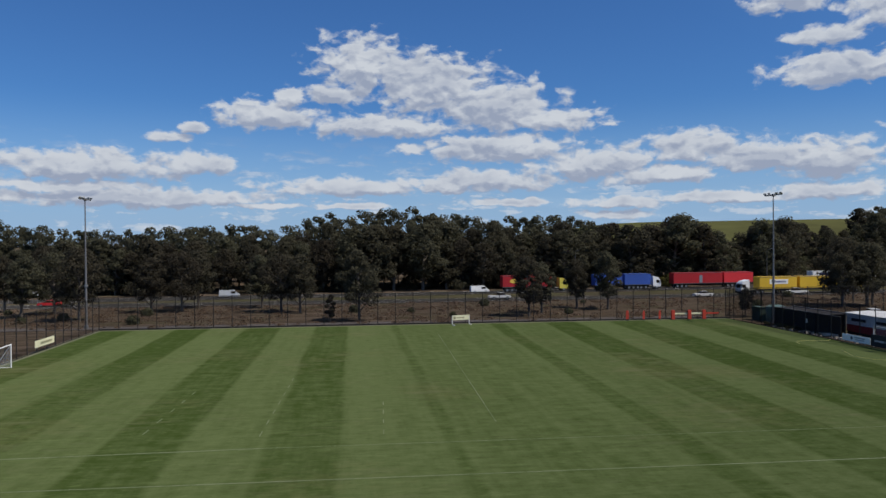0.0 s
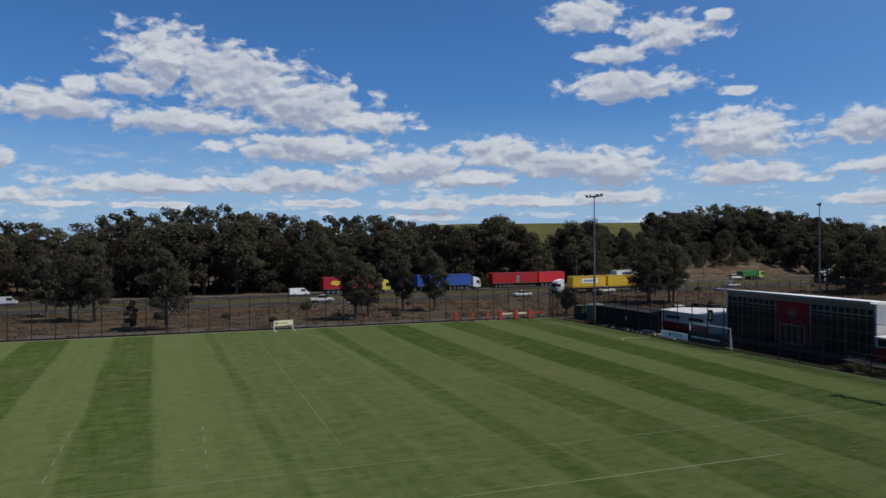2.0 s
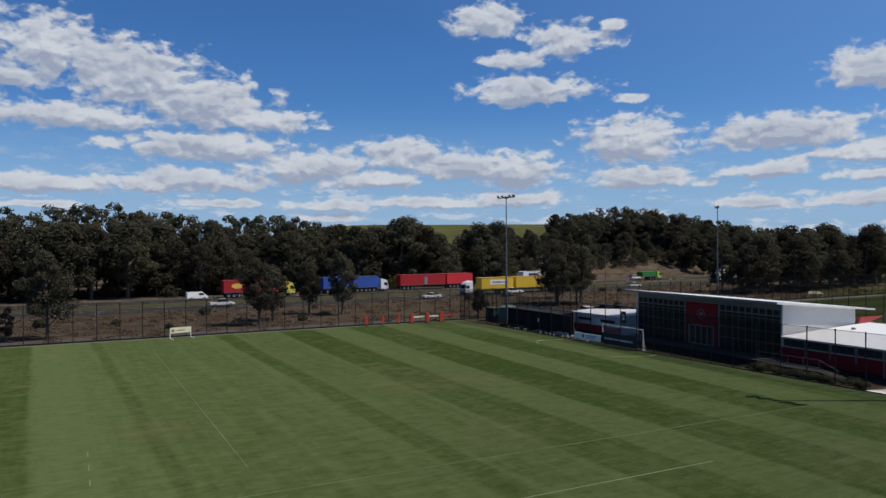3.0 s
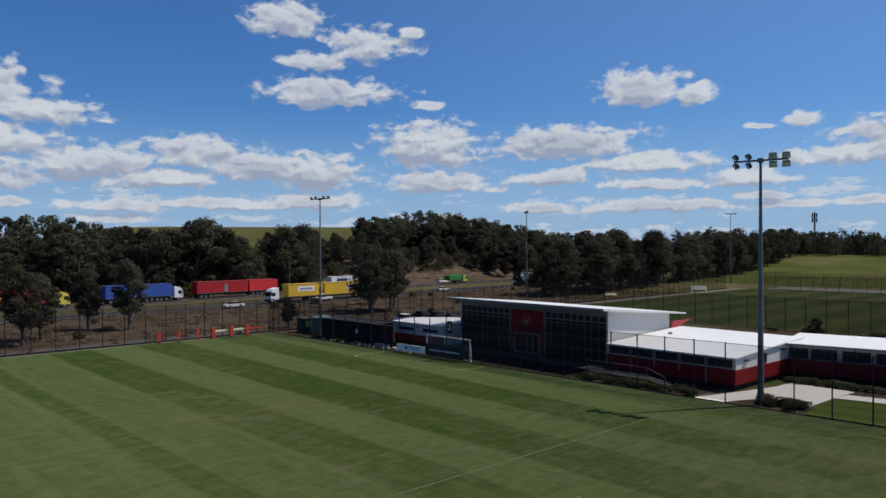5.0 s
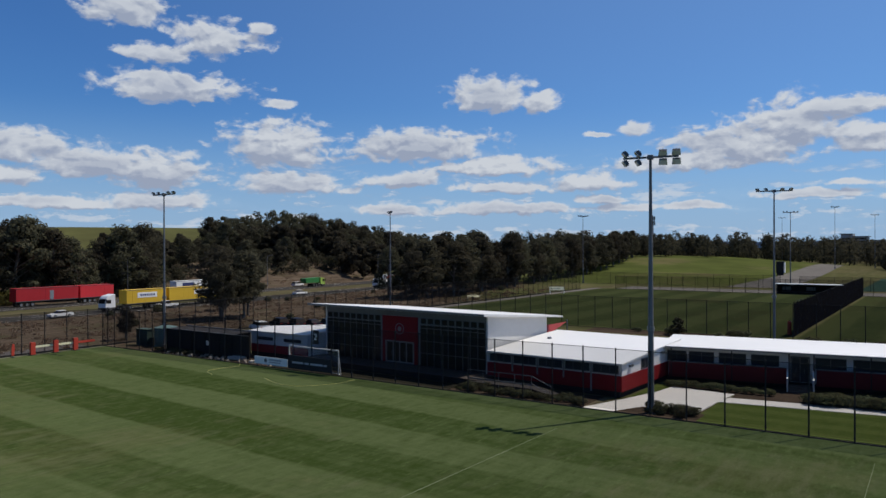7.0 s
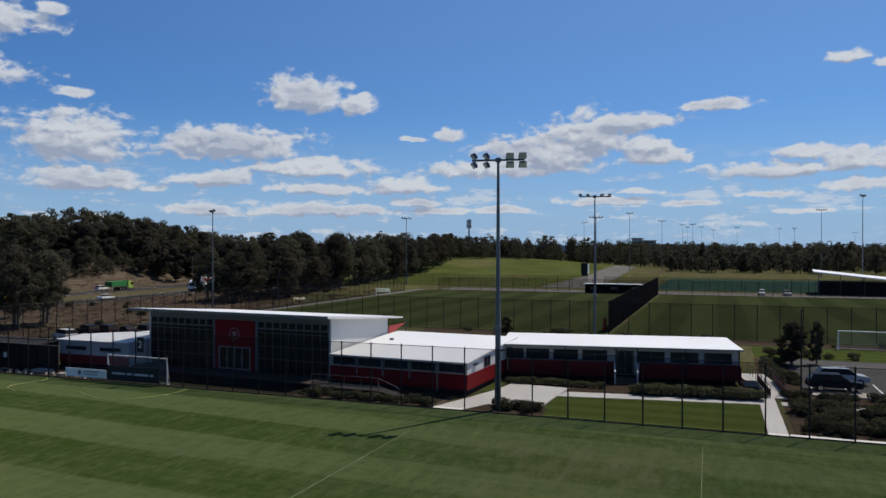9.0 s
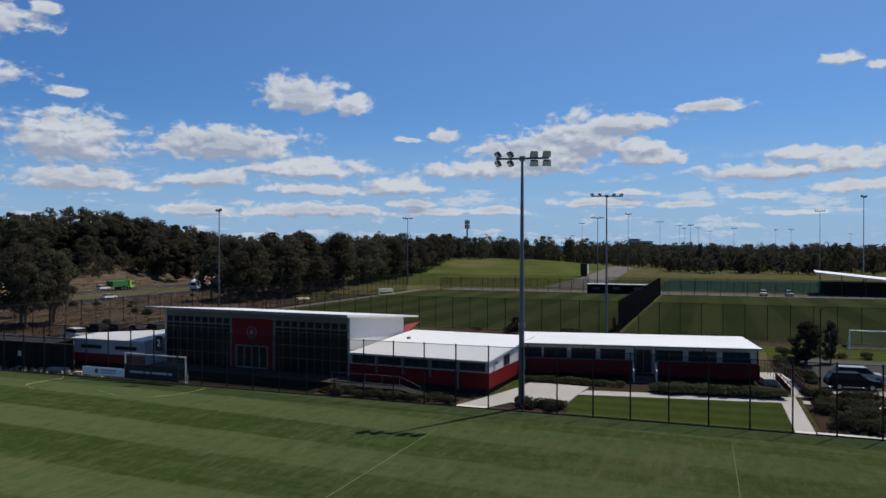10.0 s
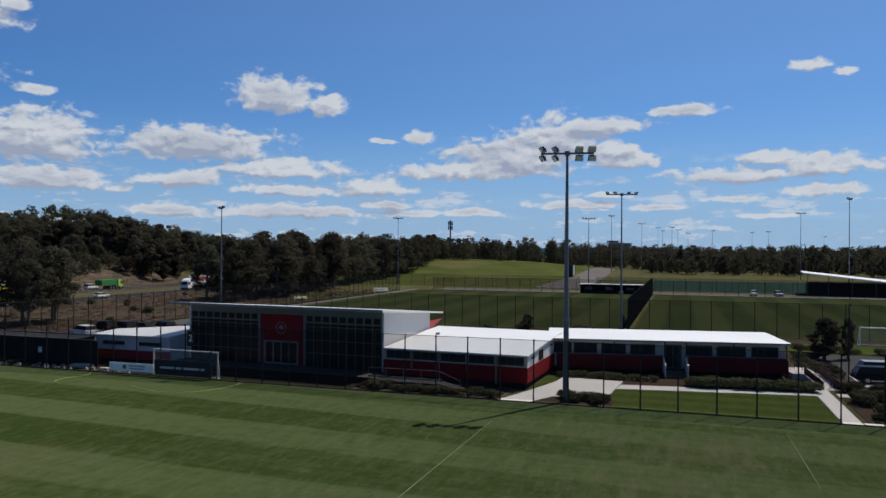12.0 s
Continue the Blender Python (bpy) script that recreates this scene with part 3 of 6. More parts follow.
flat("side_track", rect(119, 112.6, 224, 115.2), -0.006, GRAVEL, "pale gravel strip along the boundary fence", "track")
flat("verge_track", rect(-120, 117.2, 60, 120.6), -0.006, surface("grey_earth_track", (0.09, 0.076, 0.068), (0.06, 0.05, 0.045), 0.4, 0.95), "grey earth track outside the fence", "track")
flat("car_park", rect(76.5, -30, 101, 20.3), -0.006, ASPHALT, "grey asphalt car park", "car park")
flat("grass_strip", rect(101.2, -30, 112.1, 22), -0.004, LAWN, "rough grass strip behind the car park", "lawn")
flat("service_yard", rect(72, 95, 112, 114.5), -0.006, ASPHALT, "grey asphalt yard behind the clubhouse", "yard")


def make_line(a, b, width=0.08):
    a, b = Vector((*a, 0)), Vector((*b, 0))
    n = (b - a).normalized().cross(Vector((0, 0, 1))) * width / 2
    k = Build()
    k.slab([tuple((p)[:2]) for p in (a + n, b + n, b - n, a - n)], 0.0, 0.006)
    solid("pitch_line", k, LINE, "faded white line painted on the turf", "pitch line", "pitch lines", "structure")


for a, b, w in (((-36, 47.1), (-6, 47.45), 0.10), ((-6, 47.45), (54.0, 46.5), 0.05), ((-36, 41.3), (34, 40.0), 0.09), ((11.9, 105), (10.1, 52), 0.045), ((56.4, 79.8), (55.0, 75.8), 0.07), ((56.8, 27.1), (45, 27.0), 0.028), ((-36, 101), (-24, 101), 0.05)):
    make_line(a, b, w)
# short dashes left of an older pitch
for (ax, ay), (bx, by), count in (((2.35, 60.0), (1.9, 48.0), 4), ((-5.7, 71.7), (-6.35, 48.4), 7), ((-13.7, 66.5), (-14.3, 50.0), 5)):
    for i in range(count):
        t = i / count
        p = (ax + (bx - ax) * t, ay + (by - ay) * t)
        make_line(p, (p[0] + (bx - ax) / count * 0.4, p[1] + (by - ay) / count * 0.4), 0.06)


def make_road(name, centre, half, x0, x1, label):
    b = Build()
    xs = [x0 + (x1 - x0) * k / 80 for k in range(81)]
    p = [(x, centre(x) + s * half, ground_z(x, centre(x)) + (0.03 if abs(s) < 2 else 0)) for x in xs for s in (-1, 1)]
    b.add(p, [(2 * k, 2 * k + 2, 2 * k + 3, 2 * k + 1) for k in range(80)])
    p2 = [(x, y, z - 0.3) for x, y, z in p]
    b.add(p + p2, [(2 * k, 162 + 2 * k, 164 + 2 * k, 2 * k + 2) for k in range(80)])
    road = solid(name, b, ROADSTONE, label, "road", kind="structure")
    for s in (-0.78, 0.0, 0.78):
        k = Build()
        for i in range(80):
            if s == 0.0 and i % 2:
                continue
            x, y = xs[i], xs[i + 1]
            q = [(x, centre(x) + s * half - 0.07, 0.036), (y, centre(y) + s * half - 0.07, 0.036), (y, centre(y) + s * half + 0.07, 0.036), (x, centre(x) + s * half + 0.07, 0.036)]
            k.add(q, [(0, 1, 2, 3)])
        part("lane_marking", k, CONCRETE, road, "white lane marking")


drape = Build()
edge = [250 + 9 * i for i in range(29)]
top = [(x, 73 + w * (9 - 0.012 * (x - 250)) + 0.03 * (x - 250), 0) for x in edge for w in (-1, -0.33, 0.33, 1)]
top = [(x, y, ground_z(x, y) + 0.05) for x, y, _ in top]
drape.add(top, [(4 * i + j, 4 * i + 4 + j, 4 * i + 5 + j, 4 * i + 1 + j) for i in range(28) for j in range(3)])
drape.add(top + [(x, y, z - 0.4) for x, y, z in top], [f for i in range(28) for f in ((4 * i, 116 + 4 * i, 120 + 4 * i, 4 * i + 4), (4 * i + 3, 4 * i + 7, 123 + 4 * i, 119 + 4 * i))])
solid("hardstand", drape, GRAVEL, "pale grey gravel road running off beside the grassy mound", "track", kind="structure")


make_road("road_near", road_near, 5.0, -500, 420, "grey two-lane motorway carriageway nearest the grounds")
make_road("road_far", road_far, 5.5, -500, 420, "grey two-lane motorway carriageway below the woods")

# ---- fences ----
POST_MESH = {}


def fence(name, a, b, height, label, spacing=2.75, cloth=0.0, group="boundary fences", net=True, radius=0.055, kick=0.07):
    """Posts, rails and woven wire between two points of the plan; cloth: how high dark shade cloth hangs on it."""
    a, b = Vector((*a, 0)), Vector((*b, 0))
    length = (b - a).length
    turn = math.degrees(math.atan2(b.y - a.y, b.x - a.x))
    f = thing(name, pose(a.x, a.y, 0, 0, 0, turn), label, "fence", group)
    if (height, radius) not in POST_MESH:
        k = Build().tube((0, 0, -0.3), (0, 0, height), radius, n=8).tube((0, 0, height), (0, 0, height + 0.05), radius * 1.25, radius * 0.4, n=8)
        for z in (0.3, height * 0.5, height - 0.12):
            k.tube((0, 0, z), (0, 0, z + 0.07), radius * 1.5, n=8)
        POST_MESH[height, radius] = k.mesh("post", POSTS, False)
    n = max(1, round(length / spacing))
    for i in range(n + 1):
        p = part("post", POST_MESH[height, radius], POSTS, f)
        p.location.x = length * i / n
    part("rail", Build().tube((0, 0, height - 0.05), (length, 0, height - 0.05), 0.024, n=6), POSTS, f)
    part("kick_board", Build().box(0, -0.03, 0.0, length, 0.03, kick), POSTS, f)
    if net:
        part("wire_netting", Build().box(0, -0.004, max(0.2, cloth), length, 0.004, height - 0.06), NET, f, "dark woven wire netting")
    if cloth:
        part("shade_cloth", Build().box(0, -0.05, 0.08, length, -0.04, cloth), CLOTH, f, "dark shade cloth")
    return f


fence("fence", (WEST, NORTH), (214, NORTH), 5.0, "tall black chain-link fence along the turf", 2.77, kick=0.2)
fence("fence", (EAST, -31.35), (EAST, NORTH), 5.0, "tall black chain-link fence before the clubhouse", 2.74)
fence("fence", (WEST, -32), (WEST, NORTH), 5.0, "tall black chain-link fence beside the scrub", 2.75)
fence("fence", (117.4, -40), (117.4, 108), 5.0, "tall black chain-link fence behind the clubhouse", 2.9)
fence("fence", (121, 41.7), (223, 41.7), 5.0, "fence hung with dark shade cloth between two pitches", 3.0, cloth=4.8, net=False)
fence("fence", (223, -60), (223, 108), 4.0, "chain-link fence at the end of the far pitch", 3.4)
fence("fence", (246, -40), (246, 60), 4.0, "chain-link fence round the synthetic pitch", 4.5)
fence("fence", (250, 66), (250, 150), 4.0, "chain-link fence below the grassy mound", 5.0)

# ---- floodlight poles ----


def flood_pole(height=20.0, label="tall grey steel floodlight pole with eight lamps on a crossarm", rows=((0.34, -42), (-0.42, -34)), thick=1.0):
    p = thing("light_pole", (0, 0, 0), label, "floodlight", "floodlight poles")
    part("pole", Build().tube((0, 0, 0), (0, 0, height * 0.45), 0.26 * thick, 0.19 * thick, 14).tube((0, 0, height * 0.45), (0, 0, height - 0.2), 0.185 * thick, 0.10 * thick, 14), STEEL, p)
    part("base_plate", Build().box(-0.4, -0.4, 0, 0.4, 0.4, 0.05).tube((0, 0, 0.05), (0, 0, 0.5), 0.3, n=14), STEEL, p)
    part("collar", Build().tube((0, 0, 6.4), (0, 0, 6.75), 0.27, n=14), PALEFRAME, p, "pale sensor collar")
    part("crossarm", Build().box(-0.07, -2.1, height - 0.25, 0.07, 2.1, height - 0.1).box(-0.2, -0.2, height - 0.35, 0.2, 0.2, height), STEEL, p)
    body = Build().side([(-0.16, -0.28), (0.1, -0.32), (0.2, -0.16), (0.2, 0.16), (0.1, 0.32), (-0.16, 0.28)], -0.38, 0.38, 0.05).mesh("floodlight", FRAME)
    face = Build().box(-0.02, -0.34, -0.25, 0.02, 0.34, 0.25).mesh("lens", LIGHTFACE)
    fin = Build().box(0.22, -0.3, -0.02, 0.42, 0.3, 0.02).box(0.22, -0.02, -0.25, 0.42, 0.02, 0.25).mesh("bracket", FRAME)
    for y, yaw in ((-1.95, 12), (-0.95, 12), (0.95, -62), (1.95, -62)):
        for dz, tilt in rows:
            lamp = part("floodlight", body, FRAME, p)
            lamp.matrix_basis = pose(-0.1 if dz > 0 else 0.0, y, height - 0.18 + dz * 0.9, 0, tilt, yaw) @ Matrix.Diagonal((0.6 * thick, 0.86 * thick, 0.84 * thick, 1))
            lens = part("lens", face, LIGHTFACE, lamp, "grey ribbed lens")
            lens.location.x = -0.175
            part("bracket", fin, FRAME, lamp)
    return p


first = flood_pole()
first.matrix_basis = pose(62.45, 42.55, 0, 0, 0, 8)
slim = flood_pole(label="slim grey steel floodlight pole with four lamps", rows=((0.22, -52),), thick=0.72)
slim.matrix_basis = pose(106.1, 41.6, 0, 0, 0, 15)
for x, y, turn, s in ((64.4, 107.0, 4, 1), (-40.7, 119.2, 176, 1), (248.3, 62.9, 20, 1.16), (122.8, 116.3, -42, 1), (249.5, 130.3, 60, 1.19), (253.0, -14.2, 60, 1.44), (432.6, 72, 40, 1.6), (483.9, 57.9, 0, 1.49), (704, 54.6, 0, 1.75), (754, 52, 20, 1.7), (484.6, 39.8, 40, 1.4), (604, 37, 0, 1.5), (704, 28.7, 20, 1.5), (624, 11, 0, 1.5), (702, -24.6, 40, 1.53), (602, -27.4, 20, 1.42), (381.6, -18.7, 0, 1.55), (518, 111.7, 0, 1.38), (694, 149, 10, 1.3), (794, -96.5, 0, 1.44)):
    copy_thing(slim, pose(x, y, ground_z(x, y) - 0.05, 0, 0, turn) @ Matrix.Diagonal((1, 1, s, 1)))


def street_lamp():
    p = thing("street_lamp", (0, 0, 0), "slim grey street lamp beside the motorway", "street lamp", "street lamps")
    part("pole", Build().tube((0, 0, 0), (0, 0, 10), 0.1, 0.06, 8), STEEL, p)
    part("arm", Build().tube((0, 0, 9.9), (0, -1.8, 10.4), 0.05, n=6), STEEL, p)
    part("lantern", Build().box(-0.14, -2.5, 10.35, 0.14, -1.7, 10.5), STEEL, p)
    return p


lamp = street_lamp()
lamp.matrix_basis = pose(170, road_far(170) + 9, ground_z(170, road_far(170) + 9))
for x in (60, 118, 230):
    copy_thing(lamp, pose(x, road_far(x) + 8, ground_z(x, road_far(x) + 8) - 0.05))

mast = thing("phone_mast", (480.6, 183, ground_z(480, 183)), "grey phone mast with a cluster of dark antennas", "mast")
part("mast_pole", Build().tube((0, 0, -0.5), (0, 0, 26), 0.7, 0.45, 10), STEEL, mast)
for z in (21.0, 24.0):
    k = Build()
    for i in range(6):
        k.box(-0.25, 1.2, z - 1.3, 0.25, 1.6, z + 1.3, pose(0, 0, 0, 0, 0, i * 60))
    part("antenna_ring", k, DARK, mast, "ring of dark antenna panels")

# ---- clubhouse: glazed hall ----
HALL = pose(67.6, 60.6, 0, 0, 0, -3.1)
hall = thing("clubhouse_hall", HALL, "dark glazed clubhouse hall with a red entrance and white skillion roof", "building")
HL, HD = 22.2, 11.6
k = Build().box(0.12, 0.0, 0.0, 0.3, HL, 0.6).box(0.12, 0, 5.6, 0.3, HL, 6.3)
k.box(0.12, 8.3, 0.6, 0.3, 8.6, 5.6).box(0.12, 13.5, 0.6, 0.3, 13.8, 5.6)
part("front_wall", k, FASCIA, hall, "dull grey-brown fascia band over the glazing")
part("plinth", Build().box(0.0, 0.0, 0.0, 0.115, HL, 0.62), DARK, hall, "black plinth")
part("side_wall", Build().side([(0.12, 0), (HD, 0), (HD, 5.35), (0.12, 6.3)], -0.18, 0.0), CREAM, hall, "off-white side wall")
part("side_wall", Build().side([(0.12, 0), (HD, 0), (HD, 5.35), (0.12, 6.3)], HL, HL + 0.18), CREAM, hall, "off-white side wall")
part("back_wall", Build().box(HD - 0.2, 0, 0, HD, HL, 5.3), CREAM, hall)
k = Build().side([(-1.35, 6.28), (14.2, 5.05), (14.2, 5.22), (-1.35, 6.52)], -0.75, HL + 1.6)
roof = part("roof", k, ROOF, hall, "thin white skillion roof")
part("gutter", Build().box(-1.43, -0.75, 6.3, -1.352, HL + 1.6, 6.5), PALEFRAME, roof)
for y in (3.0, 9.0, 16.0, 21.0):
    part("soffit_light", Build().tube((-0.6, y, 6.17), (-0.6, y, 6.22), 0.12, n=8), BLACK, roof)
part("floor_slab", Build().box(0.2, 0.05, 0.3, HD - 0.2, HL - 0.05, 0.6), TIMBER, hall)


def glazing(y0, y1, count):
    step_y = (y1 - y0) / count
    part("glazing_back", Build().box(0.16, y0, 0.62, 0.19, y1, 4.82), GLASS, hall, "dark tinted glass wall")
    for i in range(count):
        a, b = y0 + i * step_y, y0 + (i + 1) * step_y
        w = part("high_window", Build().box(0.10, a + 0.12, 4.98, 0.14, b - 0.12, 5.5), GLASS, hall, "small square high window")
        fr = Build()
        for p, q, z0, z1 in ((a + 0.07, a + 0.12, 4.92, 5.56), (b - 0.12, b - 0.07, 4.92, 5.56)):
            fr.box(0.08, p, z0, 0.16, q, z1)
        fr.box(0.08, a + 0.12, 4.92, 0.16, b - 0.12, 4.98).box(0.08, a + 0.12, 5.5, 0.16, b - 0.12, 5.56)
        part("window_frame", fr, FRAME, w)
        for z0, z1 in ((0.66, 1.9), (1.96, 3.14), (3.2, 4.46), (4.52, 4.8)):
            part("pane", Build().box(0.135, a + 0.03, z0, 0.155, b - 0.03, z1), GLASS, hall)
    part("wall_band", Build().box(0.11, y0, 4.84, 0.3, y1, 5.6), FASCIA, hall, "grey band round the high windows")
    k = Build()
    for i in range(count + 1):
        y = y0 + i * step_y
        k.box(0.09, y - 0.025, 0.62, 0.17, y + 0.025, 4.84)
    part("mullion", k, BRONZE, hall, "dull bronze mullions")
    k = Build()
    for z in (1.93, 3.17, 4.49):
        k.box(0.10, y0, z - 0.03, 0.165, y1, z + 0.03)
    part("transom", k, BRONZE, hall, "dull bronze transoms")


glazing(0.1, 8.3, 9)
glazing(13.8, 22.1, 9)
ent = part("entrance_panel", Build().box(0.02, 8.6, 0.62, 0.12, 9.05, 5.58).box(0.02, 13.05, 0.62, 0.12, 13.5, 5.58).box(0.02, 9.05, 2.95, 0.12, 13.05, 5.58), RED, hall, "red entrance panel")
k = Build()
for i in range(28):
    a0, a1 = 2 * math.pi * i / 28, 2 * math.pi * (i + 1) / 28
    for r0, r1 in ((0.52, 0.6), (0.0, 0.26)):
        p = [(x, 11.05 + r * math.cos(a), 4.25 + r * math.sin(a)) for x in (-0.01, 0.019) for r, a in ((r0, a0), (r1, a0), (r1, a1), (r0, a1))]
        k.add(p, [(0, 1, 2, 3), (4, 7, 6, 5), (1, 5, 6, 2)])
part("round_badge", k, surface("dull_badge_grey", (0.27, 0.18, 0.18)), ent, "round pale badge")
k = Build().box(-0.02, 9.05, 0.62, 0.1, 9.2, 2.95).box(-0.02, 12.9, 0.62, 0.1, 13.05, 2.95).box(-0.02, 9.2, 2.8, 0.1, 12.9, 2.95)
part("door_frame", k, PALEFRAME, ent, "pale aluminium door frame")
for i in range(4):
    a = 9.2 + i * 0.925
    d = part("door_leaf", Build().box(0.03, a + 0.02, 0.64, 0.07, a + 0.905, 2.79), GLASS, hall, "glazed entrance door leaf")
    part("door_stile", Build().box(0.015, a, 0.62, 0.08, a + 0.07, 2.8).box(0.015, a + 0.855, 0.62, 0.08, a + 0.925, 2.8).box(0.015, a + 0.07, 0.62, 0.08, a + 0.855, 0.8), PALEFRAME, d)
    part("door_handle", Build().tube((-0.03, a + (0.78 if i % 2 == 0 else 0.15), 1.4), (-0.03, a + (0.78 if i % 2 == 0 else 0.15), 1.9), 0.02, n=6), PALEFRAME, d, "bright bar handle")
sign = thing("pitch_sign", (61.0, 76.85, 0), "black board with a white numeral two hung on the fence", "sign board")
part("panel", Build().box(-0.05, -0.38, 3.05, 0.0, 0.38, 4.45), DARK, sign)
part("bracket", Build().box(0.0, -0.3, 3.2, 0.12, 0.3, 3.26).box(0.0, -0.3, 4.2, 0.12, 0.3, 4.26), POSTS, sign)
font = bpy.data.curves.new("numeral", "FONT")
font.body, font.size, font.extrude, font.align_x, font.align_y = "2", 0.9, 0.01, "CENTER", "CENTER"
num = new("numeral", font)
deps = bpy.context.evaluated_depsgraph_get()
num_mesh = bpy.data.meshes.new_from_object(num.evaluated_get(deps))
bpy.data.objects.remove(num)
num_mesh.materials.clear()
num_mesh.materials.append(WHITE)
digit = part("numeral", num_mesh, WHITE, sign, "white numeral two")
digit.matrix_basis = Matrix.Translation((-0.066, 0.0, 3.75)) @ pose(0, 0, 0, 90, 0, -90)

deck = thing("entrance_deck", HALL, "dark timber deck with steel handrails before the hall", "deck")
part("deck_floor", Build().box(-3.3, -1.2, 0.5, -0.05, HL + 0.4, 0.58), TIMBER, deck)
part("skirt", Build().box(-3.26, -1.15, 0.0, -0.1, HL + 0.35, 0.495), DARK, deck, "black deck skirt")

ramp = thing("access_ramp", (64.4, 51.6, 0), "dark access ramp with pale steel handrails", "ramp")
part("ramp_floor", Build().add([(-0.7, 0, 0), (0.7, 0, 0), (0.7, 0, 0.1), (-0.7, 0, 0.1), (-0.7, 2.0, 0), (0.7, 2.0, 0), (0.7, 2.0, 0.5), (-0.7, 2.0, 0.5)], [(0, 1, 2, 3), (7, 6, 5, 4), (3, 2, 6, 7), (0, 4, 5, 1), (0, 3, 7, 4), (1, 5, 6, 2)]).box(-0.7, 2.0, 0, 0.7, 8.6, 0.5), DARK, ramp)
part("kerb_rail", Build().box(-0.74, 2.0, 0.78, -0.68, 8.6, 0.92), PALEFRAME, ramp, "pale kerb rail")
for z in (1.62,):
    part("handrail", Build().tube((-0.7, 2.0, z), (-0.7, 8.6, z), 0.03, n=6).tube((-0.7, 2.0, z), (-0.7, 0.1, z - 0.75), 0.03, n=6), PALEFRAME, ramp)
part("handrail", Build().tube((-0.7, 2.0, 0.95), (-0.7, 0.3, 0.3), 0.03, n=6), PALEFRAME, ramp)
for y in (0.1, 2.0, 3.65, 5.3, 6.95, 8.6):
    part("baluster", Build().tube((-0.7, y, 0), (-0.7, y, 1.62 if y > 1 else 0.87), 0.025, n=6), PALEFRAME, ramp)

sail = thing("shade_sail", (79.8, 60.2, 0), "red triangular shade sail behind the hall", "shade sail")
part("sail_cloth", Build().add([(0, 0.2, 2.9), (0.1, 0.3, 4.2), (6.2, 0.4, 4.1), (0, 0.22, 2.88), (0.1, 0.32, 4.18), (6.2, 0.42, 4.08)], [(0, 2, 1), (3, 4, 5), (0, 1, 4, 3), (1, 2, 5, 4), (2, 0, 3, 5)]), surface("faded_red_sail", (0.55, 0.08, 0.08)), sail)
part("sail_post", Build().tube((6.3, 0.4, 0), (6.3, 0.4, 4.4), 0.07, n=8), STEEL, sail)

# ---- clubhouse: offices ----


def window(parent, y0, y1, z0, z1, x=0.0, leaves=2, glass=WINDOW):
    w = part("window", Build().box(x - 0.015, y0 + 0.05, z0 + 0.05, x + 0.03, y1 - 0.05, z1 - 0.05), glass, parent, "dark office window")
    k = Build().box(x - 0.05, y0, z0, x + 0.04, y1, z0 + 0.05).box(x - 0.05, y0, z1 - 0.05, x + 0.04, y1, z1)
    k.box(x - 0.05, y0, z0 + 0.05, x + 0.04, y0 + 0.05, z1 - 0.05).box(x - 0.05, y1 - 0.05, z0 + 0.05, x + 0.04, y1, z1 - 0.05)
    for i in range(1, leaves):
        y = y0 + (y1 - y0) * i / leaves
        k.box(x - 0.04, y - 0.02, z0 + 0.05, x + 0.035, y + 0.02, z1 - 0.05)
    part("window_frame", k, FRAME, w)
    return w


A = pose(66.6, 46.55, 0, 0, 0, -3.0)
wing = thing("office_wing", A, "single-storey office wing with red base band and white roof", "building")
AL, AD = 13.75, 14.0
part("base", Build().box(0.15, 0.15, 0, AD - 0.1, AL - 0.1, 0.5), DARK, wing, "black underfloor skirt")
part("front_wall", Build().box(0.06, 0.0, 0.5, 0.2, AL, 2.85), PALECLAD, wing, "pale grey wall")
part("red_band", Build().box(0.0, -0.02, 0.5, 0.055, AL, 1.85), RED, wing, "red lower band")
k = Build().side([(0.06, 1.8), (AD, 1.8), (AD, 3.62), (0.06, 2.9)], -0.0, 0.14)
part("side_wall", k, WHITE, wing, "white side wall")
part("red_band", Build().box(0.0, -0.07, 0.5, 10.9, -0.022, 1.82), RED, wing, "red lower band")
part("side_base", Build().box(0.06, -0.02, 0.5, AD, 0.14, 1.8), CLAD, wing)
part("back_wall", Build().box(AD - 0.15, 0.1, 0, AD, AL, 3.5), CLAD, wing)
part("roof", Build().side([(-0.25, 2.82), (10.6, 3.42), (AD, 3.55), (AD, 3.66), (10.6, 3.54), (-0.25, 2.94)], -0.2, AL - 0.05), ROOF, wing, "white metal roof")
for i in range(5):
    y = 0.25 + i * 2.7
    window(wing, y, y + 2.4, 1.98, 2.72, 0.05, 3)
for i in range(4):
    y = 2.8 + i * 2.7 - 0.02
    part("downpipe", Build().box(-0.03, y - 0.08, 1.2 if i else 0.3, 0.05, y + 0.08, 2.8), PALEFRAME, wing, "pale downpipe")
w = part("window", Build().box(4.4, -0.03, 1.95, 6.0, 0.01, 2.75), WINDOW, wing, "dark side window")
part("window_frame", Build().box(4.32, -0.045, 1.87, 6.08, 0.02, 1.95).box(4.32, -0.045, 2.75, 6.08, 0.02, 2.83).box(4.32, -0.045, 1.95, 4.4, 0.02, 2.75).box(6.0, -0.045, 1.95, 6.08, 0.02, 2.75).box(5.16, -0.045, 1.95, 5.24, 0.0, 2.75), FRAME, w)
part("wall_light", Build().box(1.6, -0.2, 2.45, 2.3, 0.0, 2.6), FRAME, wing)
part("meter_box", Build().box(9.1, -0.2, 2.75, 9.7, 0.0, 2.95), FRAME, wing)
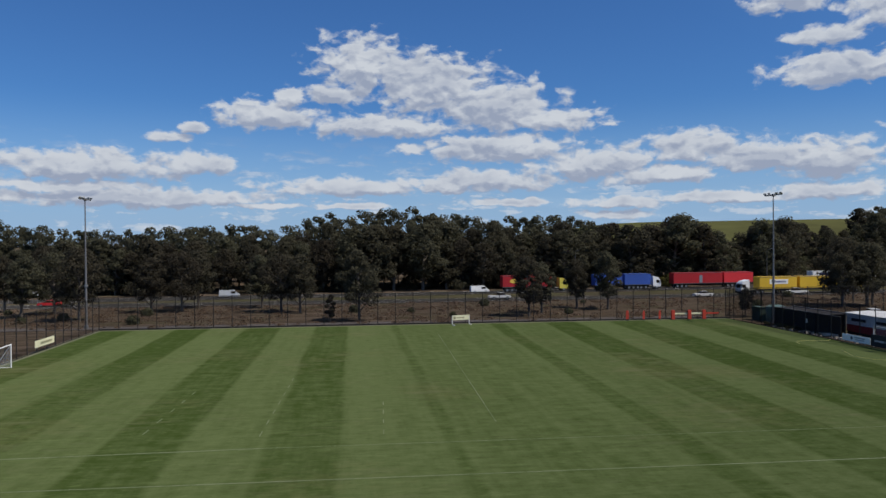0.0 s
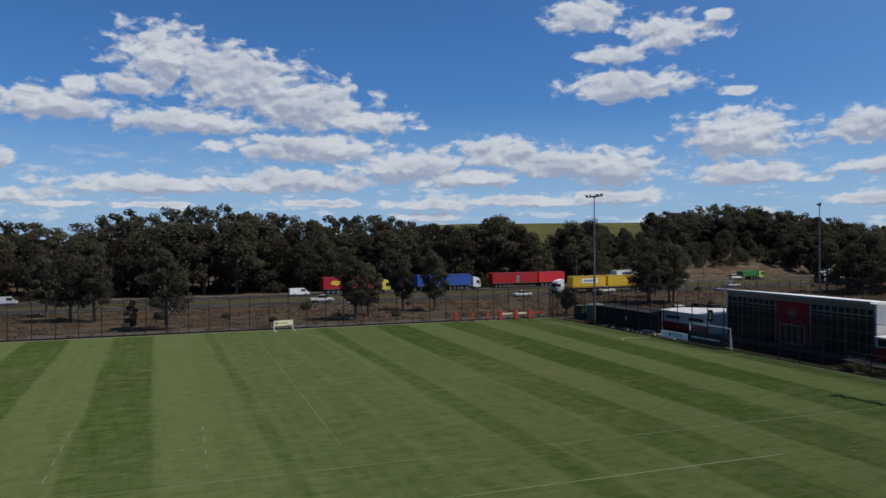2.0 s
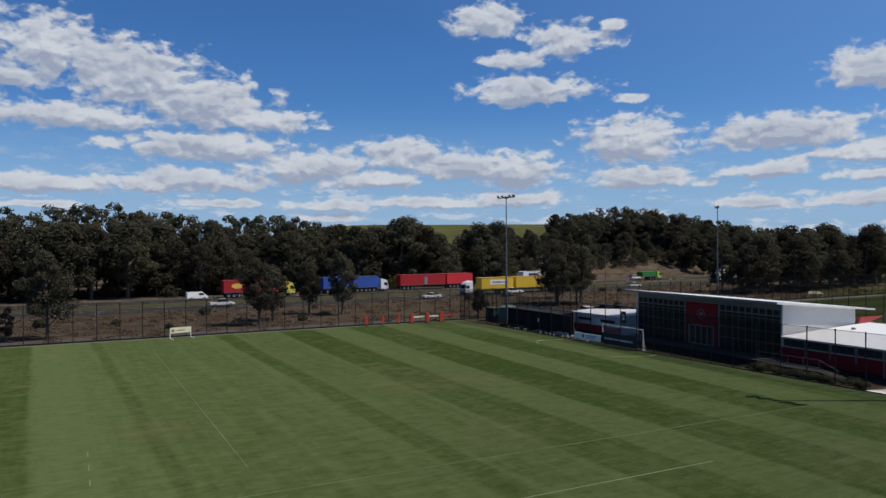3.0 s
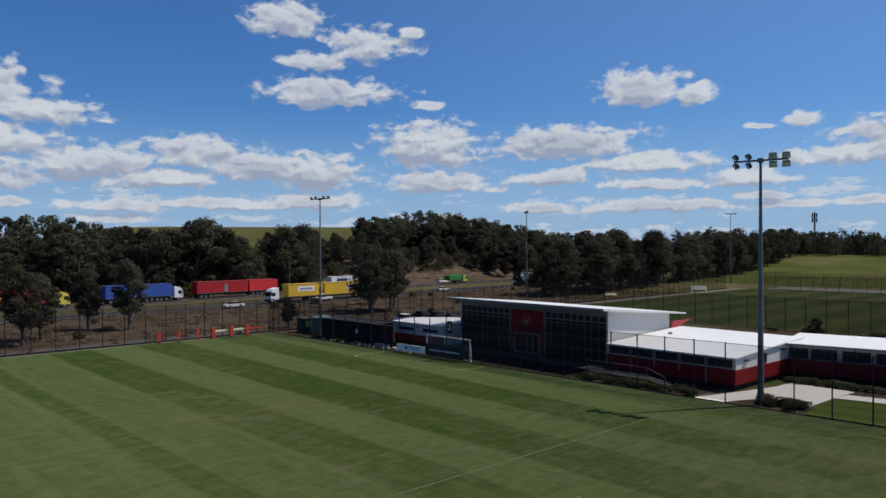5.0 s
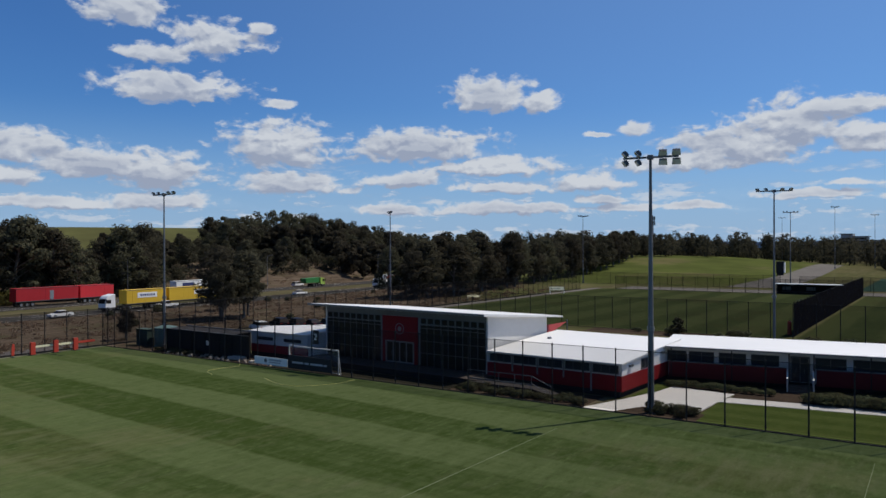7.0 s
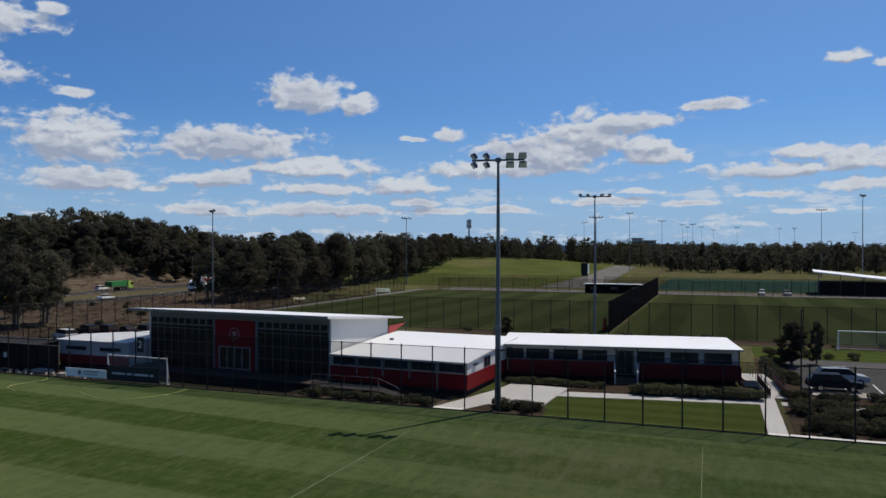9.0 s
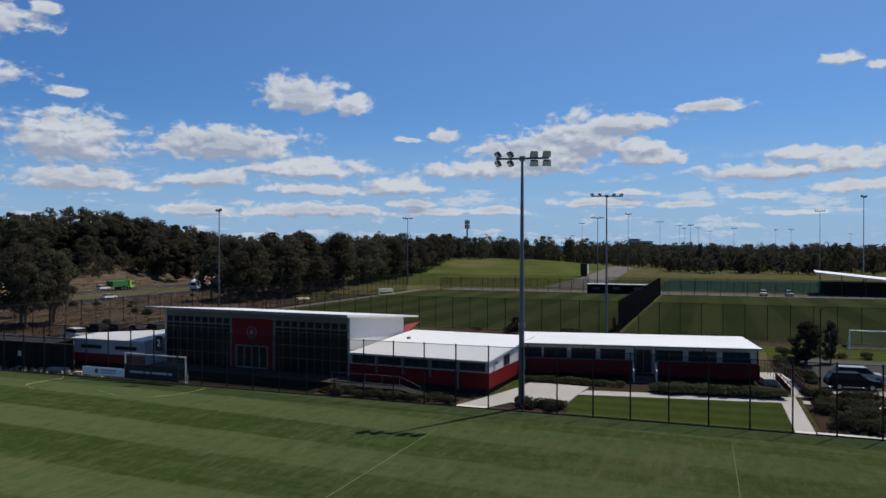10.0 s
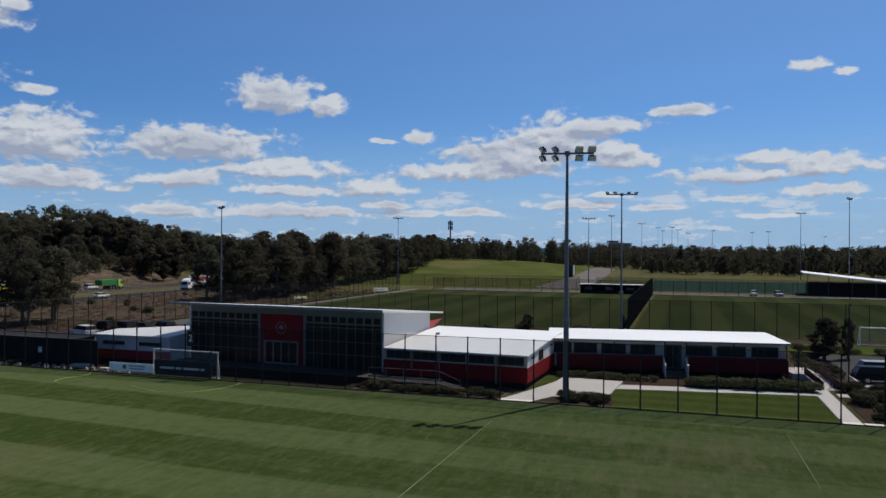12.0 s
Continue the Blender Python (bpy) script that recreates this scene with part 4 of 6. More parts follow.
part("vent", Build().tube((8.2, 11.5, 3.3), (8.2, 11.5, 3.6), 0.25, 0.2, 10), PALEFRAME, wing)

B = pose(80.9, 24.4, 0, 0, 0, 9.3)
block = thing("office_block", B, "long single-storey office block with red base and white roof", "building")
BL, BD = 22.2, 7.6
part("base", Build().box(0.2, 0.1, 0, BD, BL, 0.62), DARK, block, "black underfloor skirt")
part("front_wall", Build().box(0.06, 0.0, 0.6, 0.2, BL, 3.28), PALECLAD, block, "pale grey wall")
# verandah panels: darker copy of the red carries the shade of this front
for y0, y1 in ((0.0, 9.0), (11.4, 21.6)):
    part("red_band", Build().box(-0.85, y0, 0.5, -0.75, y1, 1.92), SHADED_RED, block, "red verandah panel with shade in its colour")
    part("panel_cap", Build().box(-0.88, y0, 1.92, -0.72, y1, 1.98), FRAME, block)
    part("verandah_floor", Build().box(-0.75, y0, 0.55, 0.06, y1, 0.66), TIMBER, block)
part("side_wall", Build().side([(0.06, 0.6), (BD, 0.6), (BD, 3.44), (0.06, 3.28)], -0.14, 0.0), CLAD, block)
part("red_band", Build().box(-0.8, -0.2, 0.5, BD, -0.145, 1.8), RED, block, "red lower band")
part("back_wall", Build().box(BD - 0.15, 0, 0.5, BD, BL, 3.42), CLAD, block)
part("roof", Build().side([(-1.0, 3.28), (BD + 0.2, 3.44), (BD + 0.2, 3.56), (-1.0, 3.42)], -0.35, BL + 0.2), ROOF, block, "white metal roof")
part("gutter", Build().box(-1.07, -0.35, 3.26, -1.002, BL + 0.2, 3.42), PALEFRAME, block)
for y0, y1 in ((0.5, 3.0), (3.5, 6.1), (6.6, 9.1), (12.0, 14.4), (14.8, 17.2), (17.6, 19.9), (20.1, 21.9)):
    window(block, y0, y1, 1.9, 2.92, 0.05, 2)
for y in (0.0, 4.8, 9.2, 11.2, 16.0, 21.4):
    part("verandah_post", Build().box(-0.86, y - 0.05, 0.0, -0.76, y + 0.05, 3.3), DARK, block, "dark verandah post")
k = Build().box(-0.03, 9.5, 0.66, 0.055, 9.62, 2.95).box(-0.03, 10.98, 0.66, 0.055, 11.1, 2.95).box(-0.03, 9.62, 2.83, 0.055, 10.98, 2.95)
part("door_frame", k, FRAME, block)
for a in (9.62, 10.3):
    d = part("door", Build().box(-0.01, a + 0.02, 0.68, 0.04, a + 0.66, 2.82), WINDOW, block, "dark glazed door")
    part("door_handle", Build().tube((-0.05, a + 0.34, 1.5), (-0.05, a + 0.34, 1.85), 0.02, n=6), PALEFRAME, d)
stairs = thing("entrance_steps", B @ pose(-0.9, 10.3, 0), "timber entrance steps with pale side panels", "steps")
for i in range(4):
    part("tread", Build().box(-0.34 * (4 - i), -0.95, 0.13 * i, -0.34 * (3 - i), 0.95, 0.13 * (i + 1) + 0.02), surface("worn_step_timber", (0.13, 0.09, 0.07), (0.08, 0.058, 0.045), 1.2, 0.8), stairs)
for y in (-1.1, 0.98):
    part("side_panel", Build().side([(-1.5, 0.1), (0, 0.5), (0, 1.85), (-1.5, 1.25)], y, y + 0.12), CREAM, stairs, "pale stair side panel")

# entry ramp at the end of the block
eramp = thing("entry_ramp", B @ pose(0, -0.3, 0), "concrete entry ramp with dark maroon handrails", "ramp")
part("landing", Build().box(-1.0, -2.6, 0, 3.0, -0.2, 0.62), CONCRETE, eramp)
part("ramp_floor", Build().side([(-6.2, 0.0), (-1.0, 0.0), (-1.0, 0.62), (-6.2, 0.03)], -2.6, -1.2), CONCRETE, eramp)
for y in (-2.6, -1.2):
    part("handrail", Build().tube((-6.2, y, 1.0), (-1.0, y, 1.6), 0.035, n=6).tube((-6.2, y, 0.55), (-1.0, y, 1.15), 0.025, n=6).tube((-1.0, y, 1.6), (3.0, y - 0.0, 1.6), 0.035, n=6), MAROON, eramp, "dark maroon handrail")
    part("side_panel", Build().side([(-6.0, 0.12), (-1.0, 0.66), (-1.0, 1.3), (-6.0, 0.75)], y - 0.02, y + 0.02), MAROON, eramp, "dark maroon side panel")
    for i in range(9):
        x = -6.2 + i * 1.15
        part("baluster", Build().tube((x, y, 0), (x, y, min(1.6, 1.0 + 0.115 * (x + 6.2))), 0.03, n=6), FRAME, eramp)

# ---- annex and yard left of the hall ----
ANX = pose(66.4, 83.4, 0, 0, 0, 0)
annex = thing("annex", ANX, "low demountable annex with pale wall, maroon base and white roof", "building")
part("base", Build().slab([(0.1, 0), (9, 0), (3.2, 9.4), (0.1, 9.4)], 0, 0.55), DARK, annex, "black skirt")
part("red_band", Build().box(0, 0, 0.5, 0.08, 9.4, 1.45), surface("maroon_panel", (0.22, 0.015, 0.02)), annex, "maroon lower band")
part("wall", Build().box(0.02, 0, 1.45, 0.14, 9.4, 2.9).box(0.14, 9.26, 0.5, 3.1, 9.4, 2.9).box(0.14, 0, 0.5, 9, 0.14, 2.9).slab([(8.86, 0.14), (9.0, 0.14), (3.1, 9.26), (2.96, 9.26)], 0.5, 3.0), surface("pale_blue_grey_cladding", (0.5, 0.56, 0.62)), annex, "pale blue-grey wall")
k = Build()
plan = [(-0.25, 0.0, 2.88), (9.3, 0.0, 3.35), (3.4, 9.6, 3.06), (-0.25, 9.6, 2.88)]
k.add(plan + [(x, y, z + 0.12) for x, y, z in plan], [(3, 2, 1, 0), (4, 5, 6, 7), (0, 1, 5, 4), (1, 2, 6, 5), (2, 3, 7, 6), (3, 0, 4, 7)])
part("roof", k, ROOF, annex, "white metal roof")
for y in (1.0, 5.6):
    window(annex, y, y + 2.8, 1.95, 2.35, 0.0, 3)

yard = thing("screened_compound", (63.4, 89.5, 0), "compound fenced with black shade cloth", "compound")
for i, (x0, y0, x1, y1) in enumerate(((0, 0.2, 0.06, 15.5), (0, 15.5, 3.0, 15.56), (2.94, 3.4, 3.0, 15.5))):
    part("screen_panel", Build().box(x0, y0, 0.05, x1, y1, 2.65), DARK, yard, "black cloth screen")
part("roof_sheet", Build().side([(-0.1, 2.66), (3.1, 2.7), (3.1, 2.76), (-0.1, 2.72)], 3.3, 15.7), DARK, yard, "black shade cloth cover")
for y in (0.2, 3.0, 5.4, 8.0, 10.5, 13.0, 15.5):
    part("post", Build().tube((-0.05, y, 0), (-0.05, y, 2.75), 0.05, n=8), POSTS, yard)
part("top_rail", Build().box(2.9, 3.3, 2.77, 3.05, 15.6, 2.9).box(-0.08, 0.2, 2.72, 0.02, 15.6, 2.78), PALEFRAME, yard, "pale top rail")
part("notice", Build().box(-0.09, 7.3, 1.2, -0.06, 7.75, 1.75), WHITE, yard, "small white notice")

stones = Build()
rs = random.Random(77)
for i in range(70):
    s = rs.uniform(0.06, 0.28)
    x, y = rs.uniform(61.7, 63.2), rs.uniform(84.5, 104)
    stones.add([(-s, -s * 0.8, 0), (s, -s * 0.7, 0), (s * 0.9, s, 0), (-s * 0.8, s * 0.9, 0), (-s * 0.6, -s * 0.5, s), (s * 0.5, -s * 0.6, s * 0.8), (s * 0.6, s * 0.5, s * 0.9), (-s * 0.5, s * 0.6, s * 0.7)], [(0, 1, 5, 4), (1, 2, 6, 5), (2, 3, 7, 6), (3, 0, 4, 7), (4, 5, 6, 7)], pose(x, y, 0, 0, 0, rs.uniform(0, 360)))
solid("rubble", stones, surface("pale_rubble", (0.32, 0.29, 0.25), (0.2, 0.17, 0.14), 2.0, 0.9), "pale stones and rubble below the screened compound", "rubble", kind="stuff")

tank = thing("water_tank", (65.8, 108.7, 0), "round pale green water tank", "water tank")
k = Build()
rings = []
for i in range(8):
    z = 0.02 + i * 0.3
    rings += [(1.41, z), (1.45, z + 0.04), (1.45, z + 0.26), (1.41, z + 0.3)]
ring_points = [(rad * math.cos(j * math.pi / 14), rad * math.sin(j * math.pi / 14), z) for rad, z in rings for j in range(28)]
k.add(ring_points, [(i * 28 + j, i * 28 + (j + 1) % 28, i * 28 + 28 + (j + 1) % 28, i * 28 + 28 + j) for i in range(len(rings) - 1) for j in range(28)])
part("tank_wall", k, TANKGREEN, tank, "ribbed green wall")
part("tank_lid", Build().tube((0, 0, 2.45), (0, 0, 2.75), 1.47, 0.35, 28), TANKGREEN, tank)
part("hatch", Build().tube((0, 0, 2.75), (0, 0, 2.85), 0.3, n=14), DARK, tank)
shed = thing("pump_shed", (63.7, 111.4, 0), "small dark green pump shed beside the tank", "shed")
part("walls", Build().box(0.6, -0.8, 0, 1.6, 1.6, 2.1), surface("dark_green_sheet", (0.03, 0.055, 0.045)), shed)
part("roof", Build().box(0.5, -0.9, 2.1, 1.7, 1.7, 2.17), surface("green_roof_sheet", (0.05, 0.08, 0.065)), shed)

# ---- goals, boards and training gear ----


def goal(at, label, width=7.32, height=2.44, depth=1.6):
    g = thing("goal", at, label, "goal", "football goals")
    for y in (0, width):
        part("upright", Build().tube((0, y, 0), (0, y, height), 0.06, n=10), WHITE, g)
        part("stay", Build().tube((0, y, height), (depth, y, 0.04), 0.03, n=6), WHITE, g)
        part("side_bar", Build().tube((0, y, 0.04), (depth, y, 0.04), 0.03, n=6), WHITE, g)
    part("crossbar", Build().tube((0, -0.06, height), (0, width + 0.06, height), 0.06, n=10), WHITE, g)
    part("ground_bar", Build().tube((depth, 0, 0.04), (depth, width, 0.04), 0.03, n=6), WHITE, g)
    k = Build().add([(0, 0, height), (0, width, height), (depth, width, 0.04), (depth, 0, 0.04)], [(0, 1, 2, 3)])
    k.add([(0, 0, height), (depth, 0, 0.04), (0, 0, 0.04)], [(0, 1, 2)]).add([(0, width, height), (depth, width, 0.04), (0, width, 0.04)], [(0, 1, 2)])
    part("net", k, GOALNET, g, "fine pale net")
    return g


goal(pose(61.75, 74.45, 0, 0, 0, -2), "white full-size football goal parked by the fence", depth=0.35)
goal(pose(-35.7, 82.4, 0, 0, 0, 183), "white full-size football goal by the scrub-side fence")
goal(pose(111.4, 4.4, 0, 0, 0, 0), "white full-size goal on the grass behind the car park")


def small_goal(at, label):
    g = thing("small_goal", at, label, "goal", "small goals")
    part("board", Build().box(0, 0, 0.75, 2.9, 0.06, 1.5), YELLOWBOARD, g, "pale yellow top board")
    k = Build()
    for i in range(7):
        k.box(0.75 + i * 0.2, -0.012, 1.02, 0.88 + i * 0.2, -0.004, 1.2)
    k.tube((0.4, -0.012, 1.11), (0.4, -0.003, 1.11), 0.2, n=14)
    part("lettering", k, surface("dull_olive_print", (0.2, 0.2, 0.1)), g, "dull olive print bars")
    for x in (0.03, 2.87):
        part("upright", Build().box(x - 0.04, 0.0, 0, x + 0.04, 0.08, 1.5), WHITE, g)
        part("foot", Build().side([(x - 0.04, 0.0), (x + 0.04, 0.0), (x + 0.04, 0.12), (x - 0.04, 0.12)], -0.9, 0.0), WHITE, g)
    return g


small_goal(pose(15.2, 113.4, 0, 0, 0, 14), "small goal with a pale yellow board on the turf edge")
yellow = thing("fence_board", pose(WEST + 0.08, 93.0, 0, 0, 0, 90), "long pale yellow board hung on the side fence", "sign board")
part("panel", Build().box(0, -0.03, 0.58, 5.7, 0.0, 1.42), YELLOWBOARD, yellow)
part("lettering", Build().box(1.6, -0.045, 0.86, 4.9, -0.032, 1.12), surface("faded_print", (0.3, 0.29, 0.16)), yellow, "faded print bar")
for x in (0.2, 2.8, 5.5):
    part("tie", Build().box(x - 0.03, -0.04, 1.35, x + 0.03, 0.06, 1.5), POSTS, yellow)
small_goal(pose(159.5, 121.2, 0.1, -55, 0, -52), "small tipped goal with a pale board by the boundary fence")
small_goal(pose(188.5, 113.2, 0.1, -25, 0, -55) @ Matrix.Scale(1.35, 4), "small tipped goal with a yellow board on the far pitch edge")

board = thing("sponsor_board", (61.0, 80.95, 0), "white advertising board fixed to the fence", "sign board", "sponsor boards")
part("panel", Build().box(-0.06, 0, 0.33, 0, 5.05, 1.13), WHITE, board)
k = Build().box(-0.075, 1.0, 0.55, -0.062, 2.7, 0.68).box(-0.075, 0.9, 0.78, -0.062, 2.8, 0.95)
part("print", k, surface("grey_print", (0.35, 0.36, 0.38)), board, "grey unreadable print")
part("emblem", Build().tube((-0.075, 3.3, 0.75), (-0.062, 3.3, 0.75), 0.22, n=14), surface("dark_print", (0.12, 0.12, 0.13)), board)
board = thing("sponsor_board", (61.0, 74.6, 0), "dark advertising board behind the goal", "sign board", "sponsor boards")
part("panel", Build().box(-0.06, 0, 0.25, 0, 6.2, 1.65), surface("slate_board", (0.016, 0.016, 0.02)), board)
k = Build()
for y0, y1 in ((0.7, 1.1), (1.25, 3.0), (3.2, 3.8), (4.0, 5.6)):
    k.box(-0.075, y0, 0.82, -0.062, y1, 1.02)
part("print", k, surface("pale_print", (0.4, 0.4, 0.42)), board, "pale unreadable print")


def dummy(at, label):
    d = thing("training_board", at, label, "training board", "red training boards")
    part("panel", Build().side([(-0.28, 0.25), (0.28, 0.25), (0.34, 1.1), (0.2, 1.75), (-0.2, 1.75), (-0.34, 1.1)], -0.03, 0.03), BARRIER, d)
    part("spike_foot", Build().box(-0.3, -0.25, 0, 0.3, 0.25, 0.06).tube((0, 0, 0), (0, 0, 0.3), 0.04, n=6), BLACK, d)
    return d


a = dummy(pose(43.9, 114.7, 0) @ Matrix.Diagonal((0.75, 1, 0.95, 1)), "flat red training board on a black foot")
for x in (46.6, 49.3):
    copy_thing(a, pose(x, 114.7, 0, 0, 3, 6) @ Matrix.Diagonal((0.75, 1, 0.95, 1)))


def hurdle(at, rail, label):
    h = thing("training_barrier", at, label, "barrier", "training barriers")
    part("pad", Build().box(-0.3, -0.15, 0.05, 0.3, 0.15, 1.55), BARRIER, h, "red pad", bevel=0.03)
    part("foot", Build().box(-0.4, -0.35, 0, 0.4, 0.35, 0.06), BLACK, h)
    part("bar", Build().box(0.3, -0.05, 0.85, 2.6, 0.05, 1.1), rail, h)
    return h


for x, m in ((51.6, YELLOWBOARD), (54.4, YELLOWBOARD), (56.9, BARRIER)):
    hurdle(pose(x, 114.7, 0, 0, 0, 2), m, "red padded training barrier with a cross bar")



def hose(points, label, radius=0.02):
    """A hose that lies on the turf along points of the plan."""
    k = bpy.data.curves.new("hose", "CURVE")
    k.dimensions, k.bevel_depth, k.bevel_resolution = "3D", radius, 2
    s = k.splines.new("BEZIER")
    s.bezier_points.add(len(points) - 1)
    for p, (x, y) in zip(s.bezier_points, points):
        p.co, p.handle_left_type, p.handle_right_type = (x, y, radius), "AUTO", "AUTO"
    tmp = new("tmp", k)
    me = bpy.data.meshes.new_from_object(tmp.evaluated_get(bpy.context.evaluated_depsgraph_get()))
    bpy.data.objects.remove(tmp)
    me.materials.clear()
    me.materials.append(HOSE)
    return tagged(new("garden_hose", me), label, "hose", "hoses")


hose([(56.4, 79.4), (55.4, 77.2), (54.9, 75.4), (55.3, 73.4), (57.0, 71.9), (59.0, 71.2), (60.7, 71.3)], "yellow hose lying in a curve on the turf", 0.015)
hose([(54.7, 85.2), (56.1, 87.6), (57.6, 87.7), (59.8, 87.4), (60.8, 88.2)], "yellow hose running to the fence by the compound", 0.018)
for x, y, w, d, h, turn in ((63.0, 91.2, 1.0, 2.2, 0.35, 8), (64.3, 94.4, 1.2, 2.6, 0.3, -6), (62.4, 87.6, 0.7, 1.4, 0.25, 20)):
    solid("concrete_slab", Build().box(-w / 2, -d / 2, 0, w / 2, d / 2, h), CONCRETE, "pale broken concrete slab lying by the compound", "slab", "concrete slabs", bevel=0.04, at=pose(x, y, 0.004, 0, 0, turn))

# ---- paths and garden round the offices ----
flat("concrete_apron", [(61.3, 47.9), (61.3, 45.3), (64.3, 43.9), (64.3, 39.6), (69.4, 39.3), (73.5, 38.9), (74.2, 44.5), (71.0, 44.9), (66.4, 46.2)], 0.02, CONCRETE, "pale concrete apron beside the offices", "paving")
flat("concrete_path", [(69.5, 39.3), (72.0, 22.8), (74.1, 22.8), (71.7, 38.9)], 0.024, CONCRETE, "pale concrete path along the lawn", "paving")
flat("concrete_path", [(61.3, 22.9), (61.3, 21.6), (75.8, 21.6), (75.8, 22.9)], 0.016, CONCRETE, "pale concrete path to the entry ramp", "paving")
flat("concrete_path", rect(72.2, 10, 73.6, 21.2), 0.012, CONCRETE, "pale concrete path beside the car park", "paving")
flat("lawn", [(61.7, 39.3), (61.7, 23.0), (71.9, 23.0), (69.4, 39.2)], 0.01, LAWN, "small square of bright green lawn", "lawn")
flat("garden_bed", [(71.8, 38.8), (74.2, 22.9), (80, 23.5), (77, 45.5), (74.3, 44.4), (73.6, 38.8)], 0.004, SOIL, "mulched garden bed before the office block", "garden bed")
flat("garden_bed", rect(61.7, 85, 67.4, 112), 0.004, SOIL, "dark mulch below the compound", "garden bed")
# near-black strip: the hall's shade painted on the ground up to the fence
flat("garden_bed", rect(61.3, 61.1, 64.5, 85), 0.004, surface("shade_dark_ground", (0.024, 0.022, 0.016), (0.016, 0.015, 0.011), 2.0, 0.95, spec=0.0), "ground strip between the fence and the deck, shade in its colour", "garden bed")
flat("garden_bed", rect(61.7, 48, 66.4, 61), 0.004, SOIL, "mulched garden bed below the ramp", "garden bed")
flat("garden_bed", rect(61.8, 8, 72.1, 21.1), 0.004, SOIL, "mulched garden bed beside the path", "garden bed")
flat("garden_bed", rect(73.7, 8, 77.5, 21.1), 0.006, SOIL, "mulched garden bed along the car park", "garden bed")
flat("garden_bed", rect(112.2, -30, 117.2, 70), 0.006, SOIL, "planted strip between car park and pitch", "garden bed")
flat("garden_bed", rect(61.5, 38.9, 64.2, 45.2), 0.012, SOIL, "planted bed round the floodlight pole", "garden bed")
flat("garden_bed", rect(78.2, 18.9, 100, 22.2), 0.008, SOIL, "mulched bed between the ramp and the car park", "garden bed")
flat("concrete_edging", rect(61.45, 6, 62.0, 21.5), 0.03, CONCRETE, "pale concrete edging under the fence", "edging")
flat("parking_bay", rect(77.7, 4, 80.6, 18.6), 0.0, surface("tan_concrete", (0.36, 0.30, 0.25), (0.27, 0.22, 0.185), 0.8, 0.85), "tan concrete strip along the parking bays", "paving")
for y in (9.6, 12.4, 15.2, 18.0):
    solid("bay_line", Build().box(80.7, y - 0.06, -0.01, 85.6, y + 0.06, 0.0), WHITE, "white painted parking bay line", "marking", "bay lines", "structure")
flat("grass_verge", [(66.8, 46.2), (71.2, 45.0), (74.3, 44.6), (74.6, 46.1)], 0.014, LAWN, "strip of green grass beside the office wing", "lawn")
solid("kerb", Build().box(77.4, 5, -0.2, 77.6, 20.3, 0.13), KERB, "grey concrete kerb round the car park", "kerb", kind="structure")

# ---- trees and shrubs ----


def leaves(rng, centres, count, size, droop=0.35):
    """Leaf sprays, as small slim blades scattered through the clumps that centres gives: place and three radii."""
    c = np.array([p for p, _ in centres])
    r = np.array([q for _, q in centres])
    pick = rng.integers(0, len(c), count)
    way = rng.normal(size=(count, 3))
    way /= np.linalg.norm(way, axis=1)[:, None]
    at = c[pick] + way * r[pick] * (0.45 + 0.55 * rng.random((count, 1)) ** 0.6)
    face = way * 1.1 + rng.normal(size=(count, 3)) * 0.45 + np.array((0, 0, 0.3))
    face /= np.linalg.norm(face, axis=1)[:, None]
    spin = rng.normal(size=(count, 3))
    spin[:, 2] -= droop * 2
    side = np.cross(face, spin)
    side /= np.linalg.norm(side, axis=1)[:, None]
    along = np.cross(side, face)
    s = size * (0.6 + 0.8 * rng.random((count, 1)))
    a, b = along * s, side * s * 0.42
    v = np.stack([at - a * 0.5 + b, at + a * 0.75, at - a * 0.5 - b], axis=1).reshape(-1, 3)
    f = np.arange(count * 3).reshape(-1, 3)
    return v, f


def raw_mesh(name, v, f, material):
    me = bpy.data.meshes.new(name)
    me.from_pydata(v.tolist(), [], f.tolist())
    me.materials.append(material)
    return me


def tree_shape(rng, height, spread_out, low, clumps):
    """The limbs of a tree: trunk line, and clump centres with radii."""
    lean = rng.normal(size=2) * 0.03 * height
    trunk = [Vector((lean[0] * t * t, lean[1] * t * t, height * t * 0.86)) for t in (0, 0.25, 0.5, 0.75, 1.0)]
    out = []
    for i in range(clumps):
        t = low + (1 - low) * (i + 0.5) / clumps
        a = i * 2.4 + rng.normal() * 0.5
        belly = math.sin(math.pi * min(1, 0.18 + 0.8 * (t - low) / (1 - low))) ** 0.8
        rad = spread_out * belly * (0.35 + 0.6 * rng.random())
        z = height * t * 0.94
        c = (lean[0] * t * t + rad * math.cos(a), lean[1] * t * t + rad * math.sin(a), z)
        s = spread_out * (0.28 + 0.24 * rng.random())
        out.append((c, (s, s, s * (0.55 + 0.3 * rng.random()))))
    return trunk, out


